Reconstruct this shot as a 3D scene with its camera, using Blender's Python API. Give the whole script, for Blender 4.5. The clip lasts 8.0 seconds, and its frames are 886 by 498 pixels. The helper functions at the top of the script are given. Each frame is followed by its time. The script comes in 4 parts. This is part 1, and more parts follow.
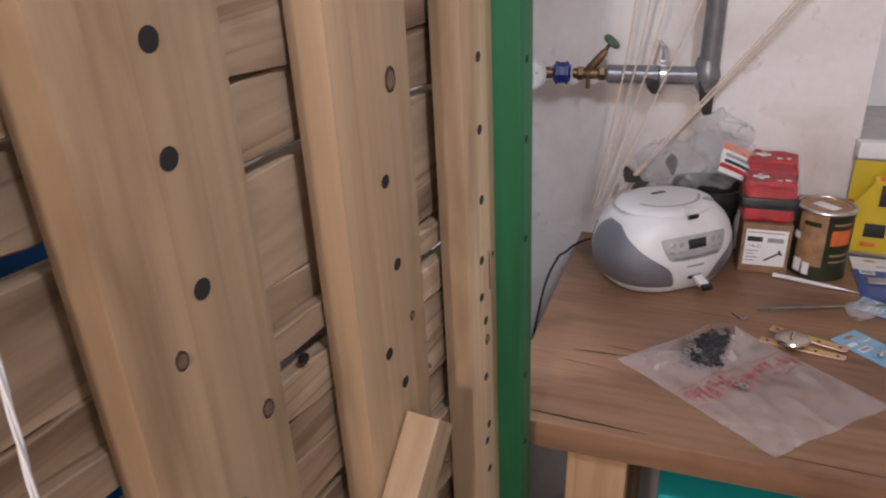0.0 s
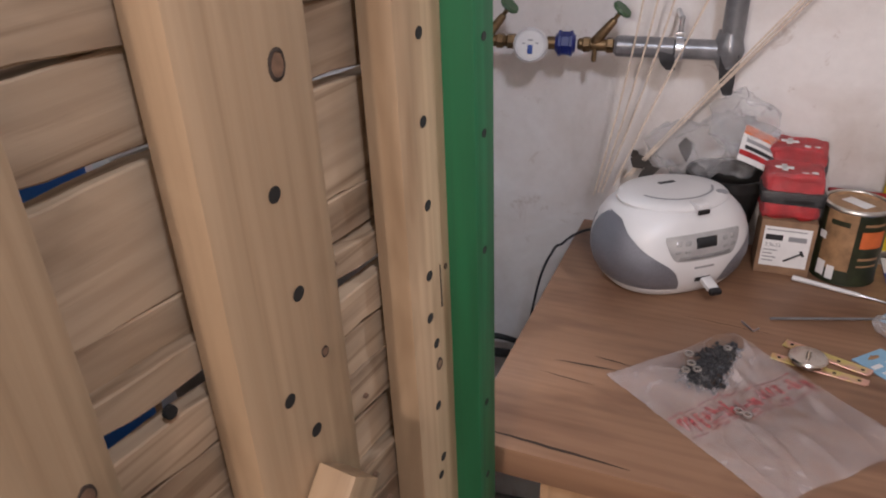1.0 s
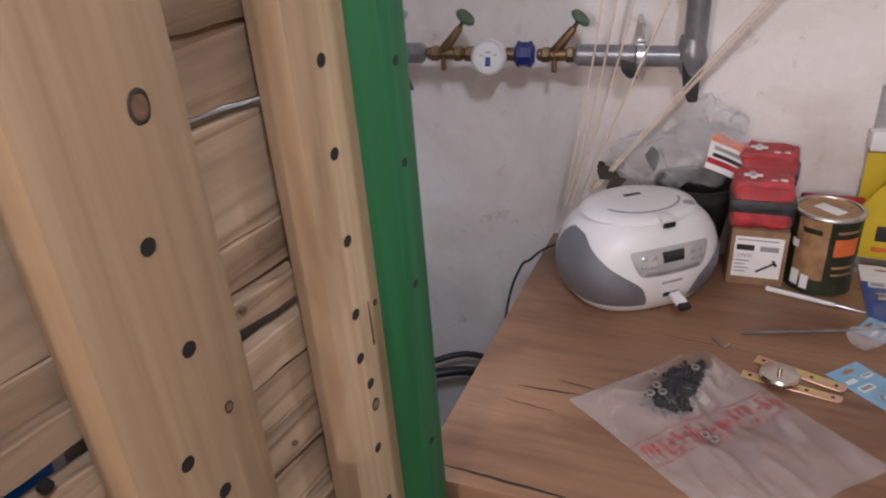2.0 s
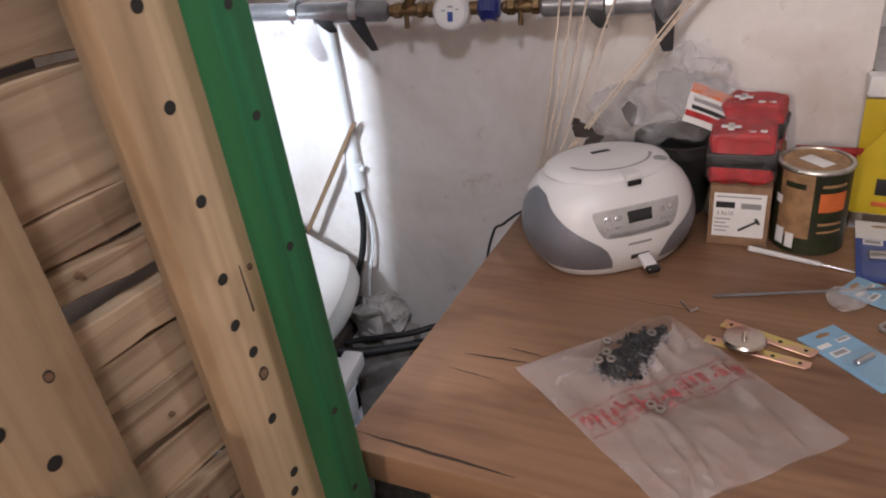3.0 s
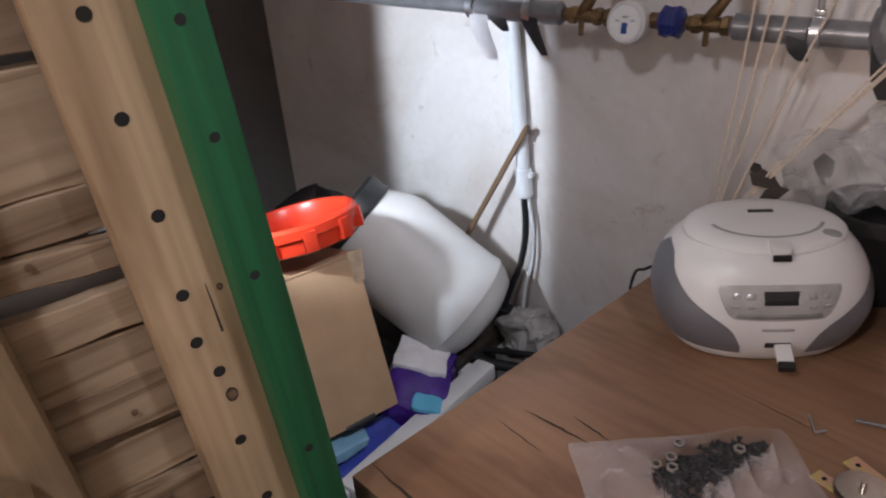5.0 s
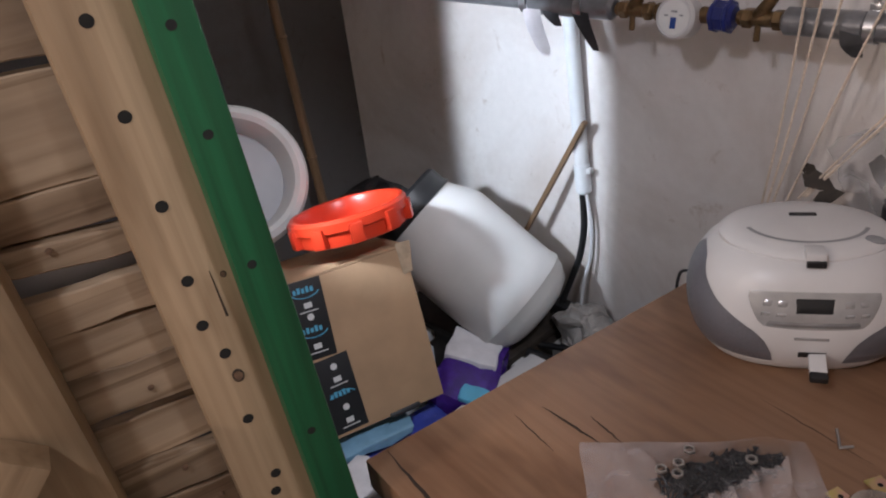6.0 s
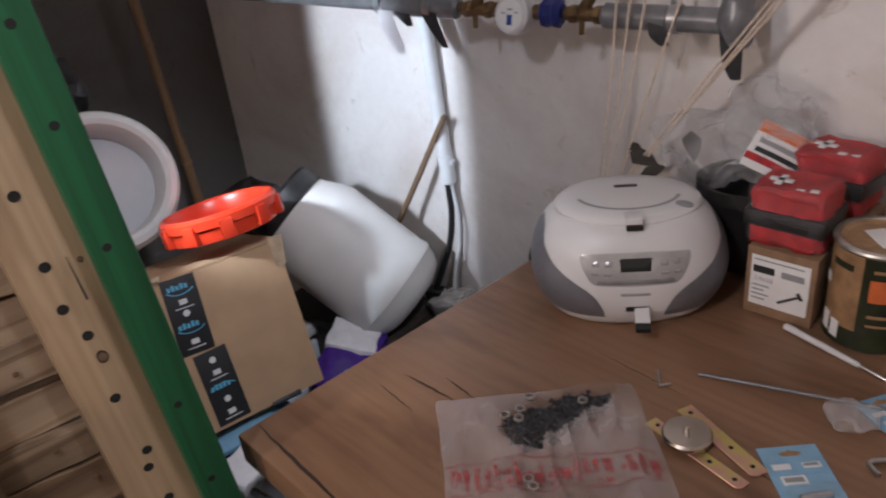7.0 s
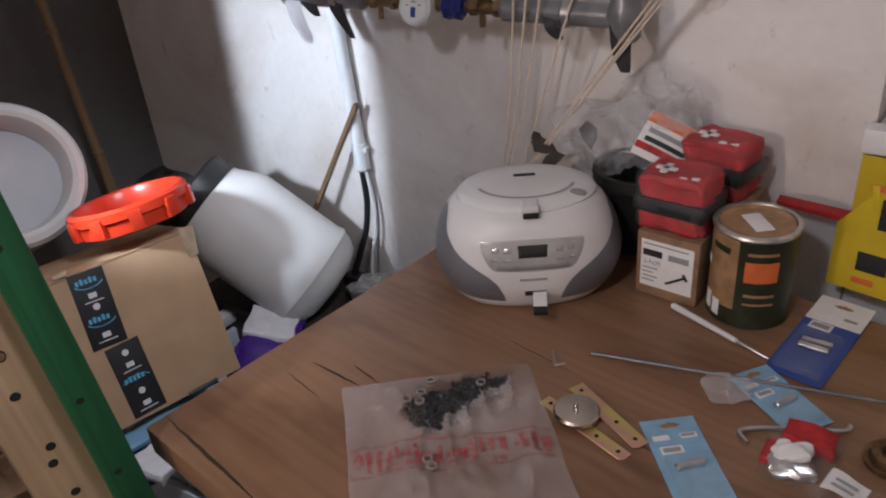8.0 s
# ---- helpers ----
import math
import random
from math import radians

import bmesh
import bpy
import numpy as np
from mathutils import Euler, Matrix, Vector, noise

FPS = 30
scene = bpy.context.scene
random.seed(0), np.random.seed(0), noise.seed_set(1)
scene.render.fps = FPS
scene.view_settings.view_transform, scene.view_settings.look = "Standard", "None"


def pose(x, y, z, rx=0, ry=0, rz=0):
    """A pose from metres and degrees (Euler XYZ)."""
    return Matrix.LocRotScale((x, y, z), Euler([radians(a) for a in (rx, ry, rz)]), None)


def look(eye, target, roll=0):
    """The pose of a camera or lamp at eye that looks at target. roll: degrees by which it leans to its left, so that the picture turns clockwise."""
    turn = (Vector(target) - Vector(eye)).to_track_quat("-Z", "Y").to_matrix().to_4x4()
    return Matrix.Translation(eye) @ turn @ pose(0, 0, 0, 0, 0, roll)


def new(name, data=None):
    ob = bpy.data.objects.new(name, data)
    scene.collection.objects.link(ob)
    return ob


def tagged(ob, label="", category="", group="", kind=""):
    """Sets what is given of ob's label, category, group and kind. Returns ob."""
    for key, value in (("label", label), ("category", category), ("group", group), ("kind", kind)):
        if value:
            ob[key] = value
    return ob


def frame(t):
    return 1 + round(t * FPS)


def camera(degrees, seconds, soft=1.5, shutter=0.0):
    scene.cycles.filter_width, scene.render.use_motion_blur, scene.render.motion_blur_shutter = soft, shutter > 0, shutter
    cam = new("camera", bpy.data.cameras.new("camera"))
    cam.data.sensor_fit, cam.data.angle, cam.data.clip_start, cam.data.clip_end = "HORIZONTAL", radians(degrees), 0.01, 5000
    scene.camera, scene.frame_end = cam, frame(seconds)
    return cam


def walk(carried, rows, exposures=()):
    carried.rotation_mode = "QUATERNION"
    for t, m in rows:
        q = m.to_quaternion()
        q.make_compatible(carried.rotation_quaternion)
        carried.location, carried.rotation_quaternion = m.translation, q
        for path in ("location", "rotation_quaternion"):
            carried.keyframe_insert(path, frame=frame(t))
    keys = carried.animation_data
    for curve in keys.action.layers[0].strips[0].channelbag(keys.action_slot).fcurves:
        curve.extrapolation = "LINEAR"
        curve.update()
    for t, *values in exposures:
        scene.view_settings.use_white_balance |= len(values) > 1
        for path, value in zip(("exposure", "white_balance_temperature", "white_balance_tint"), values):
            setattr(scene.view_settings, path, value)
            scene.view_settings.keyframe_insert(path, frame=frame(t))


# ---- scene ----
cam = camera(58.76, 8.0, 2.0, 0.25)
# seconds, eye x, y, z, yaw, pitch, roll
PATH = [
    (0, 0.1597, -0.0661, 1.3467, 9.24, -23.69, -0.68),
    (0.5, 0.1470, -0.0125, 1.3497, 4.89, -24.79, 1.72),
    (1, 0.2109, 0.0798, 1.3351, 11.59, -26.54, 0.11),
    (1.5, 0.2278, 0.0917, 1.3602, 12.39, -27.31, 1.00),
    (2, 0.2603, 0.1355, 1.3379, 11.61, -26.13, -1.83),
    (2.2, 0.2627, 0.1405, 1.3306, 10.01, -27.59, -2.11),
    (3.3, 0.4403, 0.2202, 1.2975, 20.23, -27.71, -6.99),
    (3.5, 0.4570, 0.2301, 1.2999, 22.09, -27.71, -7.72),
    (4, 0.4911, 0.2750, 1.3092, 26.02, -26.86, -6.64),
    (4.5, 0.5238, 0.3158, 1.3142, 32.86, -27.50, -4.36),
    (5, 0.5491, 0.3859, 1.3031, 39.58, -27.87, -4.81),
    (5.2, 0.5642, 0.4007, 1.3118, 43.02, -28.43, -4.56),
    (6.5, 0.6707, 0.4444, 1.3026, 49.17, -27.48, -7.78),
    (7, 0.7124, 0.4144, 1.3046, 40.28, -28.03, -6.62),
    (7.5, 0.7137, 0.4241, 1.3060, 36.05, -28.96, -5.17),
    (8, 0.7562, 0.4213, 1.3262, 35.12, -30.05, -5.25),
]
walk(cam, [(t, pose(x, y, z, 90 + pitch, 0, yaw) @ pose(0, 0, 0, 0, 0, roll)) for t, x, y, z, yaw, pitch, roll in PATH],
     [(0.0, -0.07, 5650, 9), (0.9, -0.03, 5750, 9), (2.2, -0.04, 5700, 9), (3.4, -0.24, 6150, 10), (4.1, -0.47, 5950, 9), (4.6, -0.52, 5950, 9), (8.0, -0.57, 5850, 9)])

# ---- light ----
def lamp(name, kind, m, watts, colour, size=0.3, angle=60, blend=0.2):
    data = bpy.data.lights.new(name, kind)
    data.energy, data.color = watts, colour
    if kind == "AREA":
        data.shape, data.size = "DISK", size
    else:
        data.shadow_soft_size = size
    if kind == "SPOT":
        data.spot_size, data.spot_blend = radians(angle), blend
    ob = new(name, data)
    ob.matrix_world = m
    return ob


world = bpy.data.worlds.new("world")
world.use_nodes = True
world.node_tree.nodes["Background"].inputs[0].default_value = (0.5, 0.55, 0.65, 1)
world.node_tree.nodes["Background"].inputs[1].default_value = 0.05
scene.world = world
lamp("bulb", "POINT", pose(-0.137, -1.13, 1.66), 58.0, (1.0, 0.79, 0.655), 0.04)
lamp("ceiling_lamp", "SPOT", look((0.46, -0.16, 1.98), (0.4, 1.42, 1.2)), 35.0, (0.985, 0.955, 1.0), 0.07, 142, 1.0)
# added fill spot that brightens the carton and drum, no real fixture there
lamp("carton_fill", "SPOT", look((0.95, 0.72, 2.05), (-0.24, 1.02, 0.72)), 68.0, (1.0, 0.97, 1.0), 0.05, 33, 0.8)
# unseen spot, squeezed sideways to lay the bright patch on the back wall
lamp("wall_patch_fill", "SPOT", look((-0.255, 0.70, 1.16), (-0.285, 1.47, 0.98)) @ Matrix.Diagonal((0.252, 1, 1, 1)), 46.0, (0.88, 0.93, 1.0), 0.03, 88, 0.2)
lamp("back_lamp", "SPOT", look((-0.8, 0.12, 1.45), (0.05, 0.6, 1.05)), 6.0, (1.0, 0.93, 0.82), 0.03, 70, 0.3)


# ---- materials ----
def nodes(name):
    m = bpy.data.materials.new(name)
    m.use_nodes = True
    return m, m.node_tree, m.node_tree.nodes["Principled BSDF"]


def noise_tex(t, vector, scale, detail=5, rough=0.55, distort=0.0):
    n = t.nodes.new("ShaderNodeTexNoise")
    n.inputs["Scale"].default_value, n.inputs["Detail"].default_value = scale, detail
    n.inputs["Roughness"].default_value, n.inputs["Distortion"].default_value = rough, distort
    t.links.new(vector, n.inputs["Vector"])
    return n.outputs["Fac"]


def ramp(t, fac, stops):
    r = t.nodes.new("ShaderNodeValToRGB")
    while len(r.color_ramp.elements) < len(stops):
        r.color_ramp.elements.new(0.5)
    for e, (at, c) in zip(r.color_ramp.elements, stops):
        e.position, e.color = at, (*c, 1)
    t.links.new(fac, r.inputs[0])
    return r.outputs[0]


def mixed(t, a, b, fac, mode="MIX"):
    n = t.nodes.new("ShaderNodeMix")
    n.data_type, n.blend_type = "RGBA", mode
    if isinstance(fac, float):
        n.inputs[0].default_value = fac
    else:
        t.links.new(fac, n.inputs[0])
    t.links.new(a, n.inputs[6])
    t.links.new(b, n.inputs[7])
    return n.outputs[2]


def coords(t, scale=(1, 1, 1), random_shift=False):
    c = t.nodes.new("ShaderNodeTexCoord")
    m = t.nodes.new("ShaderNodeMapping")
    m.inputs["Scale"].default_value = scale
    t.links.new(c.outputs["Object"], m.inputs["Vector"])
    if random_shift:
        info = t.nodes.new("ShaderNodeObjectInfo")
        mul = t.nodes.new("ShaderNodeMath")
        mul.operation = "MULTIPLY"
        mul.inputs[1].default_value = 37.0
        t.links.new(info.outputs["Random"], mul.inputs[0])
        t.links.new(mul.outputs[0], m.inputs["Location"])
    return m.outputs[0]


def bump(t, bsdf, fac, strength, distance=0.002):
    b = t.nodes.new("ShaderNodeBump")
    b.inputs["Strength"].default_value, b.inputs["Distance"].default_value = strength, distance
    t.links.new(fac, b.inputs["Height"])
    t.links.new(b.outputs[0], bsdf.inputs["Normal"])


def wood(name, light, dark, along="z", rough=0.55, grain=70.0, stain=None, relief=0.25, streak=0.4, rings=0.35):
    """Long fibres along one axis, broad bands and darker stains."""
    m, t, b = nodes(name)
    s = {"x": (0.05, 1, 1), "y": (1, 0.05, 1), "z": (1, 1, 0.05)}[along]
    v = coords(t, s, True)
    fine = noise_tex(t, v, grain, 6, 0.6, 0.3)
    broad = noise_tex(t, v, grain * 0.17, 3, 0.5, 1.2)
    col = ramp(t, fine, [(0.3, dark), (0.72, light)])
    tone = ramp(t, broad, [(0.3, tuple(0.72 * c for c in light)), (0.65, tuple(min(1, 1.1 * c) for c in light))])
    col = mixed(t, col, tone, 0.5)
    wave = t.nodes.new("ShaderNodeTexWave")
    wave.wave_type, wave.bands_direction = "BANDS", {"x": "Y", "y": "Z", "z": "Y"}[along]
    for key, value in (("Scale", grain * 0.55), ("Distortion", 16.0), ("Detail", 3.0), ("Detail Scale", 0.45)):
        wave.inputs[key].default_value = value
    t.links.new(coords(t, tuple(1.6 * k if k < 1 else k for k in s), True), wave.inputs["Vector"])
    col = mixed(t, col, ramp(t, wave.outputs["Fac"], [(0.12, (0.7, 0.62, 0.54)), (0.5, (1, 1, 1))]), rings, "MULTIPLY")
    line = noise_tex(t, coords(t, tuple(0.3 * k if k < 1 else k for k in s), True), grain * 2.2, 3, 0.5, 0.8)
    col = mixed(t, col, ramp(t, line, [(0.34, (0.5, 0.43, 0.36)), (0.47, (1, 1, 1))]), streak, "MULTIPLY")
    if stain:
        blot = noise_tex(t, coords(t, tuple(max(0.3, 3 * k) if k < 1 else k for k in s), True), 9.0, 4, 0.6, 0.4)
        mask = ramp(t, blot, [(0.46, (1, 1, 1)), (0.68, stain)])
        col = mixed(t, col, mask, 0.8, "MULTIPLY")
    info = t.nodes.new("ShaderNodeObjectInfo")
    col = mixed(t, col, ramp(t, info.outputs["Random"], [(0.0, (0.78, 0.76, 0.74)), (1.0, (1.08, 1.06, 1.04))]), 1.0, "MULTIPLY")
    t.links.new(col, b.inputs["Base Color"])
    b.inputs["Roughness"].default_value = rough
    bump(t, b, fine, relief)
    return m


def plain(name, colour, rough=0.5, metal=0.0, vary=0.12, scale=30.0, relief=0.08, spec=0.5, detail=4):
    m, t, b = nodes(name)
    v = coords(t)
    fac = noise_tex(t, v, scale, detail)
    lo, hi = tuple(c * (1 - vary) for c in colour), tuple(min(1, c * (1 + vary)) for c in colour)
    t.links.new(ramp(t, fac, [(0.3, lo), (0.7, hi)]), b.inputs["Base Color"])
    b.inputs["Roughness"].default_value, b.inputs["Metallic"].default_value = rough, metal
    b.inputs["Specular IOR Level"].default_value = spec
    if relief:
        bump(t, b, noise_tex(t, v, scale * 5, 3), relief, 0.001)
    return m


def two_tone(name, first, second, scale, rough, metal):
    """A plated surface whose tint drifts between two colours."""
    m, t, b = nodes(name)
    v = coords(t)
    t.links.new(ramp(t, noise_tex(t, v, scale, 3), [(0.42, first), (0.58, second)]), b.inputs["Base Color"])
    b.inputs["Roughness"].default_value, b.inputs["Metallic"].default_value = rough, metal
    bump(t, b, noise_tex(t, v, scale * 6, 3), 0.08, 0.001)
    return m


def plaster(name, colour):
    m, t, b = nodes(name)
    v = coords(t)
    blot = ramp(t, noise_tex(t, v, 3.2, 5, 0.6, 0.6), [(0.42, (1, 1, 1)), (0.7, (0.72, 0.66, 0.61))])
    speck = ramp(t, noise_tex(t, v, 17.0, 5, 0.75, 0.5), [(0.6, (1, 1, 1)), (0.74, (0.58, 0.48, 0.41))])
    base = ramp(t, noise_tex(t, v, 60.0, 4), [(0.3, tuple(c * 0.95 for c in colour)), (0.7, colour)])
    col = mixed(t, mixed(t, base, blot, 0.85, "MULTIPLY"), speck, 0.7, "MULTIPLY")
    t.links.new(col, b.inputs["Base Color"])
    b.inputs["Roughness"].default_value = 0.9
    bump(t, b, noise_tex(t, v, 28.0, 6, 0.65), 0.35, 0.004)
    return m


def film(name, colour, alpha, rough=0.25, crease=45.0, thin=0.6):
    """Thin clear plastic: part see-through, part glossy."""
    m, t, b = nodes(name)
    v = coords(t)
    n = noise_tex(t, v, crease, 4, 0.6, 0.8)
    t.links.new(ramp(t, n, [(0.3, tuple(c * 0.8 for c in colour)), (0.7, colour)]), b.inputs["Base Color"])
    a = t.nodes.new("ShaderNodeMapRange")
    a.inputs["To Min"].default_value, a.inputs["To Max"].default_value = alpha * thin, min(1, alpha * (2.1 - thin))
    t.links.new(n, a.inputs["Value"])
    t.links.new(a.outputs[0], b.inputs["Alpha"])
    b.inputs["Roughness"].default_value = rough
    bump(t, b, noise_tex(t, v, crease * 1.3, 3, 0.5, 1.0), 0.6, 0.003 * 45 / crease)
    return m


M_POST = wood("planed pine", (0.46, 0.33, 0.203), (0.26, 0.178, 0.104), "z", 0.48, 42.0, (0.45, 0.39, 0.33), 0.35, 0.16, 0.2)
M_SLAT = wood("rough pine slat", (0.53, 0.392, 0.255), (0.21, 0.138, 0.086), "y", 0.75, 34.0, (0.3, 0.24, 0.19), 0.8, 0.75, 0.15)
M_GREEN = wood("green stain", (0.014, 0.115, 0.042), (0.006, 0.05, 0.018), "z", 0.5, 38.0, (0.55, 0.62, 0.5), 0.3, 0.35)
M_TOP = wood("oiled bench top", (0.265, 0.152, 0.088), (0.18, 0.1, 0.056), "x", 0.45, 30.0, (0.42, 0.34, 0.3), 0.15, 0.12, 0.22)
M_LEG = wood("bench frame pine", (0.46, 0.29, 0.16), (0.33, 0.2, 0.11), "z", 0.6, 40.0)
M_CRACK = plain("dark crack", (0.035, 0.022, 0.014), 0.9, 0, 0.3)
M_WALL = plaster("stained white plaster", (0.78, 0.75, 0.73))
# the same plaster darkened, so the colour carries the unlit corner's shade
M_SHADEWALL = plaster("shade-darkened plaster", (0.115, 0.107, 0.102))
M_FLOOR = plain("concrete floor", (0.2, 0.19, 0.18), 0.85, 0, 0.25, 7.0, 0.3)
M_CEIL = plain("white ceiling paint", (0.72, 0.71, 0.7), 0.9, 0, 0.05, 6.0)
M_PAINT = plain("white window paint", (0.72, 0.71, 0.7), 0.5, 0, 0.08, 14.0)
M_SILL = plain("pale stone sill", (0.5, 0.49, 0.475), 0.7, 0, 0.15, 25.0, 0.3)
# near-black for solid plugs that paint the shade inside drilled holes
M_HOLE_SHADE = plain("bore shade", (0.012, 0.01, 0.008), 0.95, 0, 0.2)
M_KNOT = plain("pine knot", (0.15, 0.085, 0.05), 0.6, 0, 0.35, 120.0)
M_PIPE = plain("grey pipe insulation", (0.19, 0.19, 0.2), 0.3, 0.35, 0.25, 35.0, 0.3)
M_TAPE = plain("dark grey tape", (0.07, 0.07, 0.075), 0.4, 0.1, 0.3, 40.0)
M_ZINC = plain("galvanised steel", (0.55, 0.56, 0.58), 0.3, 0.95, 0.15, 60.0)
M_BRASS = plain("tarnished brass", (0.2, 0.13, 0.065), 0.42, 0.85, 0.35, 70.0, 0.3)
M_WHITE = plain("white plastic", (0.63, 0.62, 0.62), 0.38, 0, 0.04, 12.0, 0.02)
M_CONDUIT = plain("white conduit", (0.7, 0.72, 0.74), 0.35, 0, 0.06, 20.0)
M_BLUE = plain("dark blue plastic", (0.012, 0.022, 0.16), 0.35, 0, 0.2, 60.0)
M_BLACK = plain("black plastic", (0.012, 0.012, 0.013), 0.4, 0, 0.2, 50.0)
M_RUBBER = plain("black cable sheath", (0.01, 0.01, 0.011), 0.45, 0, 0.2, 40.0)
M_WHEEL = plain("green handwheel paint", (0.05, 0.1, 0.045), 0.5, 0, 0.3, 90.0)
M_GRILLE = plain("grey speaker grille", (0.2, 0.205, 0.235), 0.36, 0.45, 0.1, 400.0, 0.5)
M_SILVER = plain("silver plastic", (0.45, 0.45, 0.46), 0.25, 0.5, 0.06, 40.0)
M_FASCIA = plain("grey translucent fascia", (0.44, 0.44, 0.44), 0.22, 0.3, 0.15, 35.0, 0.05)
M_STRIP = plain("dark grey button strip", (0.24, 0.24, 0.245), 0.25, 0.2, 0.15, 60.0)
M_SCREEN = plain("dark display glass", (0.02, 0.022, 0.024), 0.12, 0, 0.1)
M_CARD = plain("brown cardboard", (0.46, 0.3, 0.175), 0.8, 0, 0.08, 18.0, 0.12)
M_CARD3 = plain("dull brown cardboard", (0.235, 0.14, 0.08), 0.8, 0, 0.22, 35.0, 0.2)
M_CARD2 = plain("pale cardboard edge", (0.5, 0.38, 0.26), 0.85, 0, 0.2, 60.0)
M_PAPER = plain("white paper", (0.72, 0.71, 0.7), 0.7, 0, 0.05, 40.0)
M_INK = plain("black ink", (0.02, 0.02, 0.022), 0.5, 0, 0.1)
M_INKGREY = plain("grey ink", (0.28, 0.28, 0.29), 0.6, 0, 0.1)
M_RED = plain("red nylon", (0.4, 0.016, 0.02), 0.62, 0, 0.35, 60.0, 0.7)

M_ORANGE = plain("orange red plastic", (0.62, 0.042, 0.014), 0.3, 0, 0.08, 15.0, 0.02)
M_YELLOW = plain("yellow card", (0.56, 0.41, 0.012), 0.5, 0, 0.08, 20.0)
M_TANK = plain("milky white plastic", (0.63, 0.625, 0.61), 0.5, 0, 0.06, 9.0, 0.03)
M_GREYIN = plain("grey drum base", (0.42, 0.42, 0.44), 0.5, 0, 0.06, 15.0)
M_TINGREEN = plain("dark olive tin print", (0.022, 0.027, 0.012), 0.4, 0.1, 0.35, 60.0)
M_TINBROWN = plain("tan tin print", (0.3, 0.175, 0.085), 0.5, 0.05, 0.3, 55.0)
M_TINORANGE = plain("orange tin print", (0.6, 0.14, 0.035), 0.45, 0, 0.15, 40.0)
M_TIN = plain("bare tin", (0.5, 0.48, 0.45), 0.38, 0.95, 0.25, 70.0)
M_POT = plain("black flower pot", (0.018, 0.016, 0.015), 0.6, 0, 0.3, 40.0)
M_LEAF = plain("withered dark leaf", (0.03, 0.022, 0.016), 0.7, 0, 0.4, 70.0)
M_STRING = plain("cream cord", (0.62, 0.52, 0.42), 0.8, 0, 0.2, 300.0, 0.5)
M_FILM = film("crumpled clear film", (0.72, 0.71, 0.72), 0.22, 0.22, 20.0, 0.2)
M_THIN = film("clear wrapping film", (0.7, 0.7, 0.72), 0.05, 0.12)
M_BAG = film("frosted clear bag", (0.8, 0.72, 0.71), 0.25, 0.24, 17.0, 0.0)
M_REDINK = film("worn red print", (0.55, 0.07, 0.08), 0.46, 0.5, 30.0, 0.2)
M_CLEAR = film("clear bag window", (0.5, 0.47, 0.47), 0.06, 0.3)
M_SCREW = plain("black screw steel", (0.03, 0.03, 0.033), 0.35, 0.6, 0.4, 150.0)
M_STEEL = plain("brushed steel", (0.55, 0.5, 0.45), 0.22, 1.0, 0.1, 60.0)
M_GOLD = two_tone("yellow zinc plate", (0.66, 0.56, 0.2), (0.66, 0.4, 0.32), 26.0, 0.3, 0.75)
M_LBLUE = plain("light blue card", (0.22, 0.4, 0.56), 0.45, 0, 0.12, 45.0)
M_DBLUE = plain("mid blue card", (0.02, 0.06, 0.27), 0.45, 0, 0.12, 45.0)
M_TEAL = plain("turquoise plastic", (0.03, 0.36, 0.36), 0.4, 0, 0.08, 12.0)
M_PURPLE = plain("violet foil bag", (0.06, 0.02, 0.22), 0.25, 0.1, 0.3, 50.0, 0.5)
M_WHITEBAG = plain("white foil bag", (0.72, 0.7, 0.72), 0.3, 0, 0.1, 40.0, 0.5)
M_BLUEBAG = plain("blue plastic sack", (0.05, 0.07, 0.36), 0.35, 0, 0.2, 30.0, 0.5)
M_BLUEBIN = plain("bright blue plastic", (0.02, 0.16, 0.62), 0.4, 0, 0.1, 20.0)
M_CRATE = plain("pale plastic crate", (0.6, 0.63, 0.68), 0.4, 0, 0.06, 20.0)
M_POLE = wood("bamboo pole", (0.27, 0.17, 0.09), (0.15, 0.09, 0.045), "z", 0.5, 40.0)
M_STONE = plain("pale rubble", (0.36, 0.34, 0.32), 0.9, 0, 0.35, 25.0, 0.6)
M_PRINTBLUE = plain("light blue print", (0.12, 0.42, 0.62), 0.5, 0, 0.1)


# ---- builders ----
def link(name, bm, material, smooth=True):
    me = bpy.data.meshes.new(name)
    bm.to_mesh(me)
    bm.free()
    if smooth:
        me.polygons.foreach_set("use_smooth", [True] * len(me.polygons))
        me.set_sharp_from_angle(angle=radians(35))
    me.materials.append(material)
    return new(name, me)


def part(name, bm, material, parent, label="", m=None):
    ob = link(name, bm, material)
    if parent:
        ob.parent = parent
    if m is not None:
        ob.matrix_basis = m
    if label:
        tagged(ob, label)
    return ob


def thing(name, m, label, category, group=""):
    ob = new(name)
    ob.matrix_basis = m
    ob.empty_display_size = 0.05
    return tagged(ob, label, category, group)


def block(lo, hi, bevel=0.002, seg=2):
    bm = bmesh.new()
    bmesh.ops.create_cube(bm, size=1)
    for v in bm.verts:
        v.co = Vector([lo[i] + (v.co[i] + 0.5) * (hi[i] - lo[i]) for i in range(3)])
    if bevel:
        bmesh.ops.bevel(bm, geom=bm.edges[:], offset=bevel, segments=seg, affect="EDGES", profile=0.6)
    return bm


